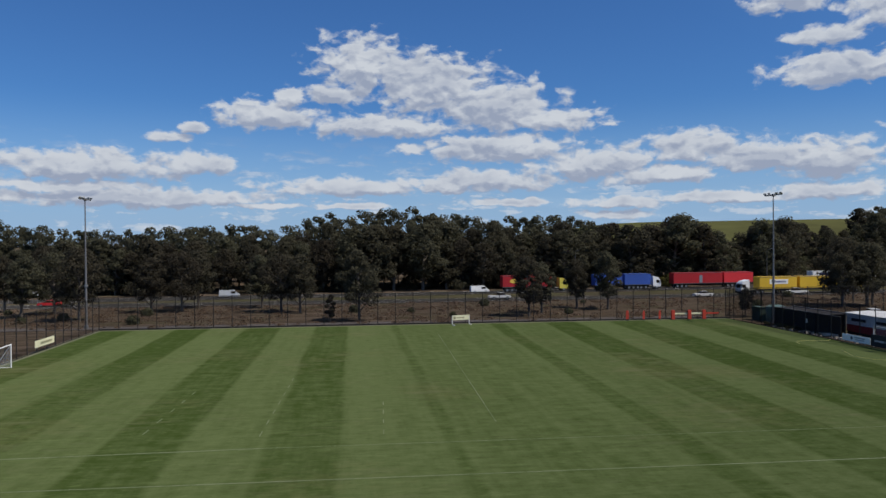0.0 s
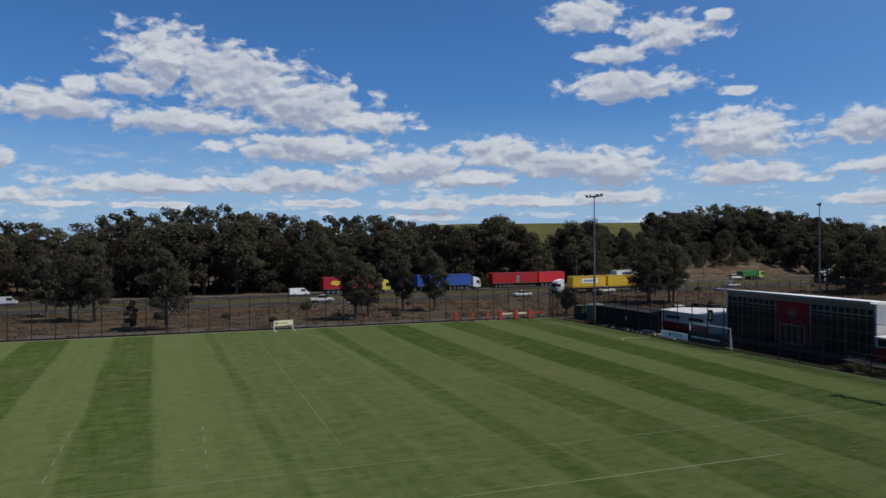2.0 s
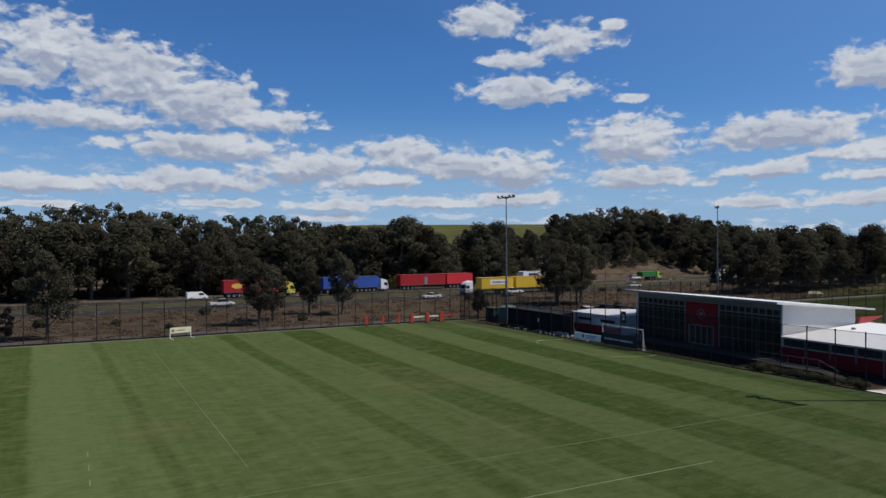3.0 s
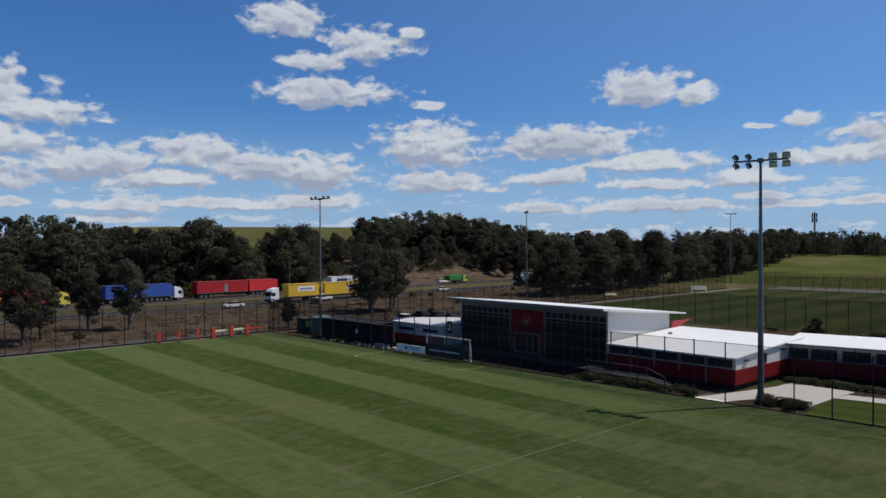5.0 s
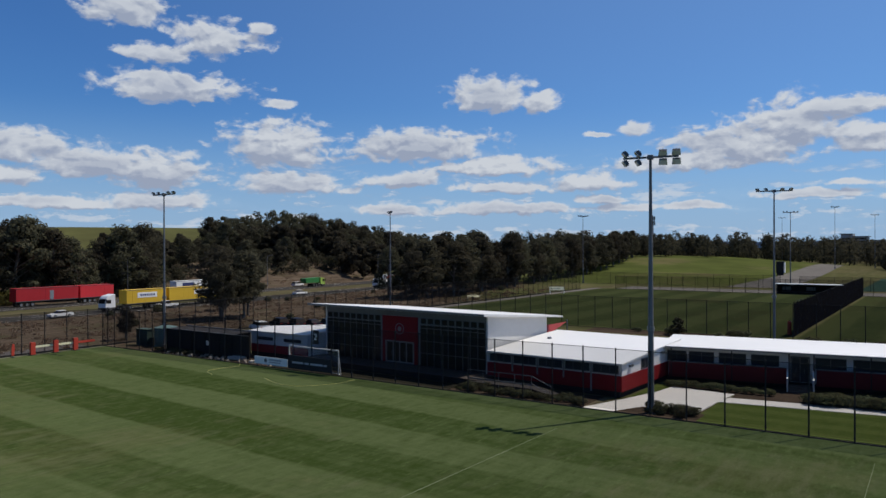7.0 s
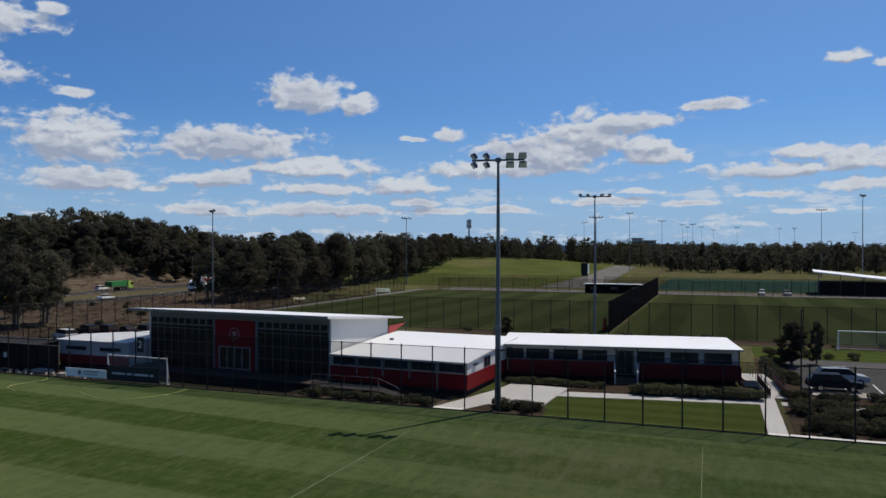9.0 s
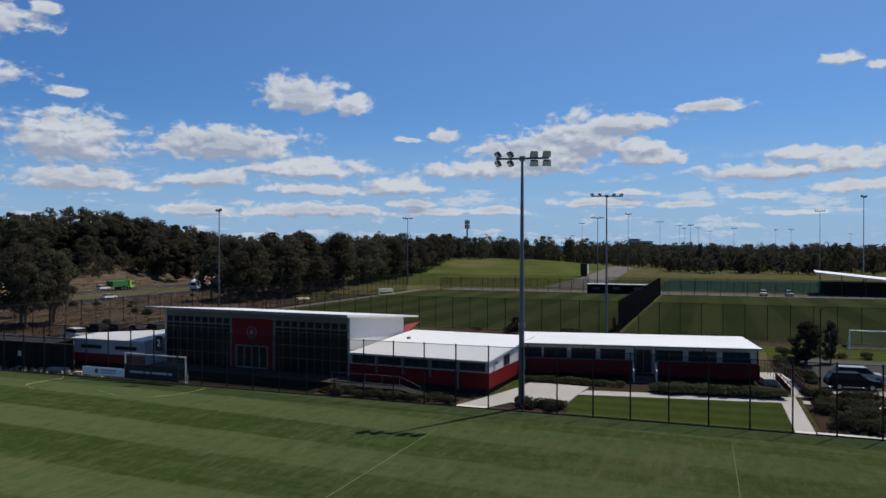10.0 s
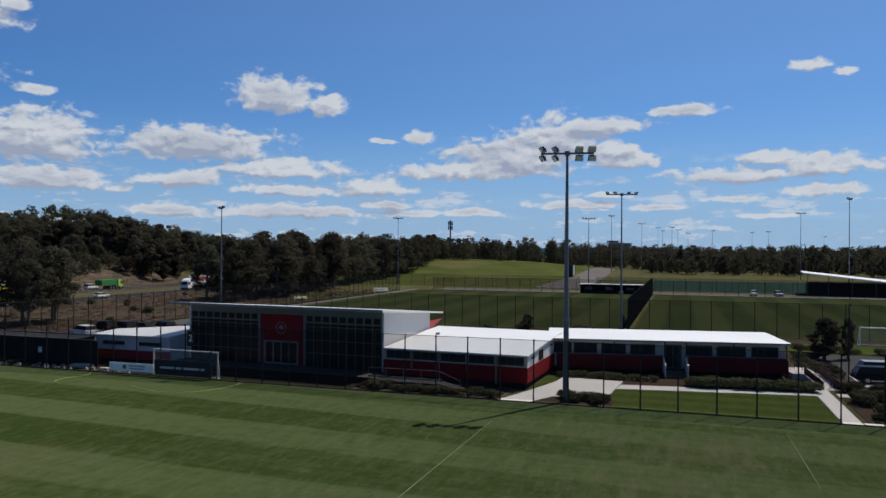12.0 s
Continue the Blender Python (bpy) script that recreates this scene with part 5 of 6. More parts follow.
def make_tree(seed, height, spread_out, low, clumps, count, size, name, label, leaf=None):
    rng = np.random.default_rng(seed)
    trunk, centres = tree_shape(rng, height, spread_out, low, clumps)
    t = thing(name, (0, 0, 0), label, "tree", "eucalyptus trees")
    k = Build()
    r0 = height * 0.018 + 0.06
    for i in range(4):
        k.tube(trunk[i] - Vector((0, 0, 0.3 if i == 0 else 0)), trunk[i + 1], r0 * (1 - i * 0.22), r0 * (1 - (i + 1) * 0.22), 7)
    for c, _ in centres:
        z = max(c[2] - height * 0.16, height * 0.12)
        s = z / (height * 0.86)
        k.tube((trunk[-1].x * s * s, trunk[-1].y * s * s, z), c, r0 * 0.38, r0 * 0.14, 5)
    part("trunk", k, BARK, t, "grey bark trunk with limbs")
    v, f = leaves(rng, centres, count, size)
    part("crown", raw_mesh("crown", v, f, leaf or LEAF), LEAF, t, "loose dark green crown")
    return t


GUM = "dark olive-green eucalyptus tree with a loose crown"
BELT = [make_tree(10 + i, 14.0, 3.7 + 0.3 * (i % 3), 0.16 + 0.05 * (i % 3), 30, 5000, 0.38, "tree", GUM + " in the roadside wood") for i in range(6)]
OPEN = [make_tree(40 + i, 11.0, 3.0 + 0.3 * i, 0.30, 24, 5200, 0.28, "tree", GUM + " on the scrubby verge") for i in range(4)]
SAPLING = make_tree(70, 4.6, 1.1, 0.12, 22, 4200, 0.15, "young_tree", "young dark tree beside the car park")
copies = {}


def grow(kind, x, y, s, turn, squash=1.0):
    copies.setdefault(kind.name, (kind, []))[1].append((x, y, s, turn, squash))


def skyline(x):
    """How tall the wood stands along the motorway, in metres."""
    h = 17.6 + 1.2 * math.sin(x * 0.045 + 1.0) + 0.9 * math.sin(x * 0.11)
    if x < -15:
        h -= 1.0
    elif x < 78:
        h += 2.0
    elif x < 168:
        h -= 4.2
    elif x < 230:
        h -= 1.6
    else:
        h += 0.8
    return h


def open_view(x, y):
    """The bearings, seen from the pitch, at which the pasture hill shows over low scattered trees."""
    return 21.5 < math.degrees(math.atan2(x - 3, y - 15)) < 37.5


rnd = random.Random(5)
for row, gap in ((0, 13), (1, 20)):
    x = -190.0
    while x < 330:
        x += 5.8 + rnd.uniform(-1.8, 2.2)
        y = road_far(x) + gap + 34 * step((x - 120) / 40) + rnd.uniform(-2.5, 2.5)
        h = skyline(x) * rnd.uniform(0.72, 1.0) * (0.86 if row == 0 else 1.0)
        if open_view(x, y):
            h = rnd.uniform(14.0, 21.0) - ground_z(x, y)
            if rnd.random() < (0.15 if row == 0 else 0.3):
                continue
        grow(BELT[rnd.randrange(6)], x, y, h / 14.0, rnd.uniform(0, 360), rnd.uniform(0.95, 1.25))
# smaller trees on the cut bank
x = 150.0
while x < 330:
    x += 6.5 + rnd.uniform(-2.5, 4.0)
    y = road_far(x) + rnd.uniform(25, 36)
    if open_view(x, y) and rnd.random() < 0.5:
        continue
    grow(BELT[rnd.randrange(6)], x, y, rnd.uniform(0.5, 0.78), rnd.uniform(0, 360), rnd.uniform(1.0, 1.3))
# trees along the north boundary past the far pitch
for row in range(2):
    x = 146.0
    while x < 420:
        x += 7.5 + rnd.uniform(-2, 3)
        y = 131 + 0.17 * (x - 150) + row * 9 + rnd.uniform(-3, 3)
        grow(BELT[rnd.randrange(6)], x, y, rnd.uniform(1.08, 1.36) * (0.75 if x < 158 else 0.97 if x < 240 else 0.88), rnd.uniform(0, 360), rnd.uniform(0.95, 1.2))
# verge trees between the fence and the motorway
for x, y, h in ((1.0, 122.3, 12.0), (-32.4, 145.6, 11.2), (-30.8, 153.0, 11.8), (-18.0, 150.6, 10.6), (-9.7, 138.1, 11.0), (-13.4, 141.0, 10.8), (-45.7, 130.5, 12.2), (-58.0, 138.0, 11.0), (30.2, 125.0, 10.4), (33.6, 129.6, 9.2), (47.7, 134.6, 11.0), (43.0, 139.0, 9.5), (-37.4, 143.5, 10.6), (-54.4, 143, 11.5), (95.0, 134.0, 13.2), (97.5, 130.5, 12.6), (101.0, 133.5, 11.8), (106.0, 146.0, 10.5), (92.0, 129.5, 10.5), (66.5, 119.0, 4.8), (-66.0, 150, 11.0), (-78.0, 146, 10.0)):
    grow(OPEN[int(x * 7 + y) % 4], x, y, h / 11.0, rnd.uniform(0, 360), rnd.uniform(0.9, 1.1))
for kind in BELT + OPEN:
    _, places = copies[kind.name]
    for i, (x, y, s, turn, squash) in enumerate(places[1:] + places[:1]):
        m = pose(x, y, ground_z(x, y) - 0.08, 0, 0, turn) @ Matrix.Diagonal((s * squash, s * squash, s, 1))
        if i == len(places) - 1:
            kind.matrix_basis = m
        else:
            copy_thing(kind, m)
rng = np.random.default_rng(33)
bush = thing("bush", (90.0, 197.0, ground_z(90, 197)), "pale yellow-green bush behind the parked trailers", "bush")
centres = [((rng.uniform(-4.2, 4.2), rng.uniform(-1.5, 1.5), rng.uniform(1.0, 3.4)), (1.5, 1.4, 1.1)) for i in range(16)]
v, f = leaves(rng, centres, 2600, 0.34, -0.6)
part("foliage", raw_mesh("foliage", v, f, LEAF_LIME), LEAF_LIME, bush)
k = Build()
for i in range(7):
    k.tube((-3 + i, 0, -0.3), (-3.6 + i * 1.2, 0.3 * (i % 3 - 1), 2.4), 0.06, 0.02, 5)
part("stems", k, BARK, bush)
SAPLING.matrix_basis = pose(95.6, 18.5, 0.0) @ Matrix.Diagonal((1.55, 1.55, 1.05, 1))
copy_thing(SAPLING, pose(97.5, 15.8, 0, 0, 0, 70) @ Matrix.Diagonal((0.5, 0.5, 1.0, 1)))
copy_thing(SAPLING, pose(113.5, 56.0, 0, 0, 0, 70) @ Matrix.Scale(0.55, 4))


def wood(name, places, count, size, label, seed, leaf=None, clumps=10):
    """Many far trees in one mesh."""
    rng = np.random.default_rng(seed)
    vs, fs, k = [], [], 0
    for x, y, h, r in places:
        _, centres = tree_shape(rng, h, r, 0.12, clumps)
        v, f = leaves(rng, centres, count, size)
        stem = np.array([(r * 0.06 * math.cos(a), r * 0.06 * math.sin(a), z) for z in (-0.5, h * 0.8) for a in (0, 2.1, 4.2)])
        f = np.concatenate([f, np.array([(p, (p + 1) % 3, (p + 1) % 3 + 3) for p in range(3)]) + len(v), np.array([(p, (p + 1) % 3 + 3, p + 3) for p in range(3)]) + len(v)])
        v = np.concatenate([v, stem]) + np.array((x, y, ground_z(x, y)))
        vs.append(v)
        fs.append(f + k)
        k += len(v)
    ob = new(name, raw_mesh(name, np.concatenate(vs), np.concatenate(fs), leaf or LEAF))
    return tagged(ob, label, "woodland", kind="stuff")


deep = []
for row in range(3):
    x = -330.0
    while x < 380:
        x += 5.4 + rnd.uniform(-2, 2.2)
        bank = 34 * step((x - 120) / 40)
        y = road_far(x) + 29 + row * 10 + bank + rnd.uniform(-4, 4)
        if open_view(x, y):
            continue
        deep.append((x, y, skyline(x) * rnd.uniform(0.9, 1.1), rnd.uniform(3.8, 5.0)))
wood("woodland", deep, 950, 0.62, "deep dark eucalyptus wood behind the motorway", 3)
hilltop = []
for i in range(90):
    a = radians(rnd.uniform(39.5, 58))
    d = rnd.uniform(300, 420)
    hilltop.append((d * math.sin(a), d * math.cos(a), rnd.uniform(9, 14), rnd.uniform(3.5, 5)))
for i in range(16):
    a = radians(rnd.uniform(19, 34))
    d = rnd.uniform(270, 330)
    hilltop.append((d * math.sin(a), d * math.cos(a), rnd.uniform(7, 10), rnd.uniform(3, 4)))
wood("hill_woodland", hilltop, 1300, 0.75, "dark trees scattered on the green hill", 8)
far = []
for i in range(700):
    y = rnd.uniform(-300, 330)
    far.append((rnd.uniform(500, 650) + max(0, y - 150) * 0.6, y, rnd.uniform(13, 18.5), rnd.uniform(4, 6.5)))
for i in range(34):
    far.append((rnd.uniform(440, 500), rnd.uniform(140, 215), rnd.uniform(10, 15), rnd.uniform(4, 6)))
for i in range(60):
    x = rnd.uniform(400, 560)
    far.append((x, 150 + 0.42 * (x - 300) + rnd.uniform(0, 40), rnd.uniform(13, 18), rnd.uniform(4, 6)))
for i in range(260):
    far.append((rnd.uniform(430, 560), rnd.uniform(-270, 58), rnd.uniform(8, 13), rnd.uniform(3, 5)))
wood("far_woodland", far, 380, 0.95, "far band of dark trees along the horizon", 4, clumps=18)

under = []
for i in range(330):
    x = rnd.uniform(-230, 132)
    if 84 < x < 128 and rnd.random() < 0.6:
        continue
    under.append((x, road_far(x) + rnd.uniform(9, 24), rnd.uniform(2.2, 4.6), rnd.uniform(1.6, 2.6)))
for i in range(230):
    x = rnd.uniform(136, 330)
    under.append((x, road_far(x) + rnd.uniform(21, 40), rnd.uniform(2.0, 4.6), rnd.uniform(1.6, 2.6)))
wood("understorey", under, 260, 0.36, "dark brush under the roadside trees", 21)

# scrub and dry grass on the verge
rng = np.random.default_rng(12)
tufts = []
for i in range(1900):
    x = rng.uniform(-120, 210)
    y = rng.uniform(117.5, road_near(x) - 6.5)
    s = rng.uniform(0.3, 1.1)
    tufts.append(((x, y, ground_z(x, y) + s * 0.25), (s * 1.6, s * 0.8, s * 0.35)))
for i in range(500):
    x = rng.uniform(135, 320)
    y = road_far(x) + rng.uniform(9, 42)
    s = rng.uniform(0.3, 0.9)
    tufts.append(((x, y, ground_z(x, y) + s * 0.25), (s * 1.6, s * 0.8, s * 0.35)))
v, f = leaves(rng, tufts, 90000, 0.19, -0.8)
tagged(new("dry_grass", raw_mesh("dry_grass", v, f, STRAW)), "straw-coloured dry grass tufts on the verge", "grass", kind="stuff")
bushes = []
for i in range(30):
    x = rng.uniform(-110, 200)
    y = rng.uniform(118.5, road_near(x) - 7)
    s = rng.uniform(0.5, 1.3)
    bushes.append(((x, y, s * 0.5), (s, s, s * 0.8)))
for i in range(60):
    x = rng.uniform(60, 330)
    y = road_far(x) + rng.uniform(26, 48)
    s = rng.uniform(0.8, 2.2)
    bushes.append(((x, y, ground_z(x, y) + s * 0.5), (s, s, s * 0.8)))
for i in range(110):
    x = rng.uniform(128, 340)
    y = road_far(x) + 34 * step((x - 120) / 40) + rng.uniform(6, 30)
    s = rng.uniform(1.4, 3.0)
    bushes.append(((x, y, ground_z(x, y) + s * 0.5), (s, s, s * 0.8)))
v, f = leaves(rng, bushes, 60000, 0.34, 0.0)
tagged(new("scrub", raw_mesh("scrub", v, f, LEAF_PALE)), "low grey-green scrub bushes", "bush", kind="stuff")
stump = make_tree(91, 4.6, 1.0, 0.25, 9, 1800, 0.3, "young_tree", "small dense dark tree by the fence")
stump.matrix_basis = pose(-3.8, 121.4, -0.05)


def shrub(seed, label, leaf=LEAF_SHRUB, flat_top=0.65):
    rng = np.random.default_rng(seed)
    s = thing("shrub", (0, 0, 0), label, "shrub", "garden shrubs")
    centres = [((rng.uniform(-0.35, 0.35), rng.uniform(-0.35, 0.35), 0.28 + 0.2 * rng.random()), (0.4, 0.4, 0.4 * flat_top)) for i in range(6)]
    v, f = leaves(rng, centres, 600, 0.12, -0.3)
    v[:, 2] = np.maximum(v[:, 2], 0.0)
    part("foliage", raw_mesh("foliage", v, f, leaf), leaf, s)
    k = Build()
    for i in range(5):
        a = i * 1.26
        k.tube((0.05 * math.cos(a), 0.05 * math.sin(a), 0), (0.3 * math.cos(a), 0.3 * math.sin(a), 0.45), 0.02, 0.008, 5)
    part("stems", k, BARK, s)
    return s


SHRUBS = [shrub(5, "rounded dark green shrub in a mulched bed"), shrub(6, "low grey-green shrub in a mulched bed", LEAF_PALE), shrub(7, "clipped dark hedge plant before the offices")]
spots = {0: [], 1: [], 2: []}
for i in range(17):
    t = i / 16
    for d in (0.0, 0.8):
        spots[2].append((72.6 + 0.95 * t + d + rnd.uniform(-0.1, 0.1), 33.0 - 10.0 * t, 1.1 + rnd.uniform(-0.15, 0.2)))
for i in range(14):
    t = i / 13
    spots[2].append((74.6 + rnd.uniform(-0.2, 0.2) - 0.3 * t, 36.2 + 8.6 * t, 0.72 + rnd.uniform(-0.15, 0.2)))
    spots[0].append((75.6 + rnd.uniform(-0.2, 0.2) - 0.3 * t, 36.4 + 8.6 * t, 0.72 + rnd.uniform(-0.15, 0.2)))
for i in range(16):
    spots[rnd.randrange(2)].append((62.9 + rnd.uniform(-0.9, 1.0), 39.4 + rnd.uniform(0, 5.4), rnd.uniform(0.7, 1.15)))
for i in range(56):
    spots[rnd.randrange(2)].append((62.6 + rnd.uniform(-0.7, 1.0), 48.4 + i * 0.225, rnd.uniform(0.5, 0.95)))
for i in range(135):
    spots[rnd.randrange(2)].append((rnd.uniform(62.9, 71.6), rnd.uniform(9, 20.6), rnd.uniform(0.9, 1.5)))
for i in range(26):
    spots[rnd.randrange(2)].append((rnd.uniform(74.2, 77.0), rnd.uniform(9, 20.6), rnd.uniform(0.7, 1.3)))
for i in range(12):
    spots[0].append((62.2, 20.6 - i * 1.0, rnd.uniform(0.5, 0.7)))
for i in range(40):
    spots[rnd.randrange(2)].append((rnd.uniform(113, 116.5) if i % 2 else rnd.uniform(101.5, 104), rnd.uniform(-20, 66) if i % 2 else rnd.uniform(-5, 22), rnd.uniform(0.9, 1.7)))
for i in range(9):
    spots[1].append((62.4 + rnd.uniform(-0.3, 0.6), 97.5 + i * 0.9, rnd.uniform(0.5, 1.0)))
for i in range(34):
    spots[rnd.randrange(2)].append((rnd.uniform(82.5, 99), rnd.uniform(19.2, 22.0), rnd.uniform(0.8, 1.4)))
for k, places in spots.items():
    for i, (x, y, s) in enumerate(places):
        m = pose(x, y, 0.0, 0, 0, rnd.uniform(0, 360)) @ Matrix.Scale(s, 4)
        if i == 0:
            SHRUBS[k].matrix_basis = m
        else:
            copy_thing(SHRUBS[k], m)

# ---- vehicles ----
WHEELS = {}


def wheel(parent, x, y, r, w=0.22):
    if r not in WHEELS:
        WHEELS[r] = (Build().tube((0, -w / 2, 0), (0, w / 2, 0), r, n=18).mesh("tyre", RUBBER, False, 0.02), Build().tube((0, -w / 2 - 0.012, 0), (0, w / 2 + 0.012, 0), r * 0.6, n=14).mesh("rim", RIM))
    t = part("wheel", WHEELS[r][0], RUBBER, parent)
    t.location = (x, y, r)
    part("rim", WHEELS[r][1], RIM, t)


PROFILES = {
    "sedan": (4.7, 1.8, [(-2.35, 0.35), (2.3, 0.3), (2.35, 0.6), (2.2, 0.78), (1.1, 0.92), (-1.6, 0.98), (-2.3, 0.95)], [(1.15, 0.92), (0.35, 1.42), (-0.85, 1.44), (-1.75, 0.97)]),
    "wagon": (4.7, 1.9, [(-2.35, 0.4), (2.3, 0.35), (2.35, 0.75), (2.2, 0.92), (1.2, 1.05), (-2.25, 1.08), (-2.35, 0.9)], [(1.25, 1.04), (0.5, 1.62), (-1.9, 1.66), (-2.28, 1.08)]),
    "van": (5.0, 1.9, [(-2.5, 0.4), (2.45, 0.35), (2.5, 0.85), (2.15, 1.05), (1.7, 1.1), (-2.5, 1.1)], [(2.1, 1.06), (1.25, 1.92), (-2.4, 1.95), (-2.5, 1.1)]),
    "ute": (5.2, 1.9, [(-2.6, 0.55), (2.5, 0.5), (2.6, 0.85), (2.4, 1.0), (1.4, 1.1), (-0.6, 1.12), (-0.62, 1.02), (-2.6, 1.02)], [(1.4, 1.08), (0.75, 1.75), (-0.35, 1.77), (-0.65, 1.1)]),
}


def car(kind, at, colour, label, group="cars"):
    length, width, body, cabin = PROFILES[kind]
    c = thing("car" if kind != "van" else "van", at, label, "car" if kind != "van" else "van", group)
    part("body", Build().side(body, -width / 2, width / 2, 0.06), colour, c, bevel=0.05)
    glassy = kind != "van"
    part("cabin", Build().side(cabin, -width / 2 + 0.09, width / 2 - 0.09, 0.14), GLASS if glassy else colour, c, "dark glazed cabin" if glassy else "", bevel=0.04)
    top = max(z for _, z in cabin)
    xs = [x for x, z in cabin if z > top - 0.1]
    part("roof", Build().box(min(xs) - 0.05, -width / 2 + 0.22, top - 0.03, max(xs) + 0.05, width / 2 - 0.22, top + 0.03), colour, c, bevel=0.02)
    if not glassy:
        part("windscreen", Build().add([(2.13, -0.75, 1.12), (2.13, 0.75, 1.12), (1.38, 0.68, 1.84), (1.38, -0.68, 1.84)], [(0, 1, 2, 3)]).box(0.4, -0.89, 1.2, 1.5, 0.89, 1.72), GLASS, c, "dark windscreen and side glass")
    r = 0.34 if kind != "ute" else 0.39
    for x in (-length * 0.29, length * 0.31):
        for y in (-width / 2 + 0.1, width / 2 - 0.1):
            wheel(c, x, y, r)
    for y in (-width / 2 + 0.32, width / 2 - 0.32):
        part("headlight", Build().box(length / 2 - 0.16, y - 0.2, 0.62, length / 2 - 0.01, y + 0.2, 0.76), PALEFRAME, c)
        part("tail_light", Build().box(-length / 2 - 0.01, y - 0.18, 0.75, -length / 2 + 0.1, y + 0.18, 0.92), BARRIER, c)
    return c


def trailer(parent, x0, x1, colour, label, z0=1.25, z1=4.1, width=2.5):
    t = part("trailer", Build().box(x0, -width / 2, z0, x1, width / 2, z1), colour, parent, label, bevel=0.03)
    k = Build()
    for s in (-1, 1):
        k.box(x0, s * width / 2 - 0.03, z0 - 0.1, x1, s * width / 2 + 0.03, z0 + 0.06).box(x0, s * width / 2 - 0.025, z1 - 0.1, x1, s * width / 2 + 0.025, z1 + 0.02)
    part("side_rail", k, PALEFRAME if z1 < 4.05 else FRAME, t)
    part("chassis", Build().box(x0 + 0.3, -0.5, 0.85, x1 - 0.2, 0.5, z0 - 0.01), BLACK, t)
    n = 3 if x1 - x0 > 7 else 2
    for i in range(n):
        for y in (-width / 2 + 0.2, width / 2 - 0.2):
            wheel(parent, x0 + 1.2 + i * 1.25, y, 0.5, 0.3)
    c = max(3, int((x1 - x0) / 1.25))
    for i in range(1, c):
        x = x0 + (x1 - x0) * i / c
        for s in (-1, 1):
            k = Build().box(x - 0.02, s * (width / 2 + 0.008) - 0.008, z0 + 0.06, x + 0.02, s * (width / 2 + 0.008) + 0.008, z1 - 0.1)
            part("curtain_strap", k, colour, t)
    return t


def cab(parent, x, colour, label, height=3.2):
    """A truck's cab, with its front at x."""
    c = part("cab", Build().side([(x - 2.3, 0.7), (x - 0.05, 0.6), (x, 1.5), (x - 0.28, 2.6), (x - 0.7, height - 0.1), (x - 2.3, height + 0.3)], -1.22, 1.22, 0.1), colour, parent, label, bevel=0.06)
    part("windscreen", Build().add([(x + 0.012, -1.0, 1.62), (x + 0.012, 1.0, 1.62), (x - 0.255, 0.95, 2.55), (x - 0.255, -0.95, 2.55)], [(0, 1, 2, 3)]), GLASS, c, "dark windscreen")
    for s in (-1, 1):
        part("side_window", Build().box(x - 1.3, s * 1.185 - 0.02, 1.65, x - 0.45, s * 1.185 + 0.02, 2.4), GLASS, c)
        part("mirror", Build().box(x - 0.2, s * 1.4 - 0.1, 1.7, x - 0.05, s * 1.4 + 0.1, 2.5), BLACK, c)
    part("bumper", Build().box(x - 0.2, -1.2, 0.35, x + 0.05, 1.2, 0.75), BLACK, c)
    part("chassis", Build().box(x - 6.0, -0.45, 0.6, x - 2.2, 0.45, 1.0).tube((x - 3.6, -1.0, 0.75), (x - 2.6, -1.0, 0.75), 0.33, n=12), BLACK, c)
    for dx in (-1.2, -4.3, -5.6):
        for y in (-1.02, 1.02):
            wheel(parent, x + dx, y, 0.5, 0.3)


def lorry(name, x, y, turn, label, front, boxes, colour=None, group="lorries"):
    t = thing(name, pose(x, y, 0.03, 0, 0, turn), label, "lorry", group)
    for x0, x1, m, lab in boxes:
        trailer(t, x0, x1, m, lab)
    if colour:
        cab(t, front, colour, "tall lorry cab")
    return t


def sign_panel(parent, x0, x1, z0, z1, side, m, label, bars=None):
    p = part("side_sign", Build().box(x0, side * 1.27 - 0.012, z0, x1, side * 1.27 + 0.012, z1), m, parent, label)
    if bars:
        k = Build()
        n = 7
        for i in range(n):
            a = x0 + (x1 - x0) * (0.12 + 0.78 * i / n)
            k.box(a, side * 1.29 - 0.012, z0 + (z1 - z0) * 0.3, a + (x1 - x0) * 0.075, side * 1.29 + 0.012, z0 + (z1 - z0) * 0.7)
        part("print", k, bars, p, "dark print bars")


red = lorry("parked_trailers", 85.3, 190.6, 4.5, "two long red trailers standing on the motorway verge", 24, [(0, 14.5, TRUCK_RED, "dull red curtain trailer"), (15.0, 23.8, TRUCK_BRIGHT, "bright red trailer")])
sign_panel(red, 7.6, 8.5, 1.4, 3.4, -1, surface("grey_door_panel", (0.2, 0.22, 0.25)), "grey access door")
oval = lorry("lorry", 37.6, 185.5, 4.0, "red lorry with a yellow oval on its trailer", 17.5, [(0, 13.2, TRUCK_RED, "red box trailer")], paint("yellow_cab", (0.6, 0.5, 0.08)))
k = Build()
k.add([(3.2 + 1.35 * math.cos(i * math.pi / 10), -1.28, 2.75 + 0.6 * math.sin(i * math.pi / 10)) for i in range(20)] + [(3.2 + 1.35 * math.cos(i * math.pi / 10), -1.255, 2.75 + 0.6 * math.sin(i * math.pi / 10)) for i in range(20)], [tuple(range(20))[::-1], *[(i, (i + 1) % 20, 20 + (i + 1) % 20, 20 + i) for i in range(20)]])
part("oval_sign", k, surface("warm_yellow_sign", (0.75, 0.5, 0.08)), oval, "yellow oval sign")
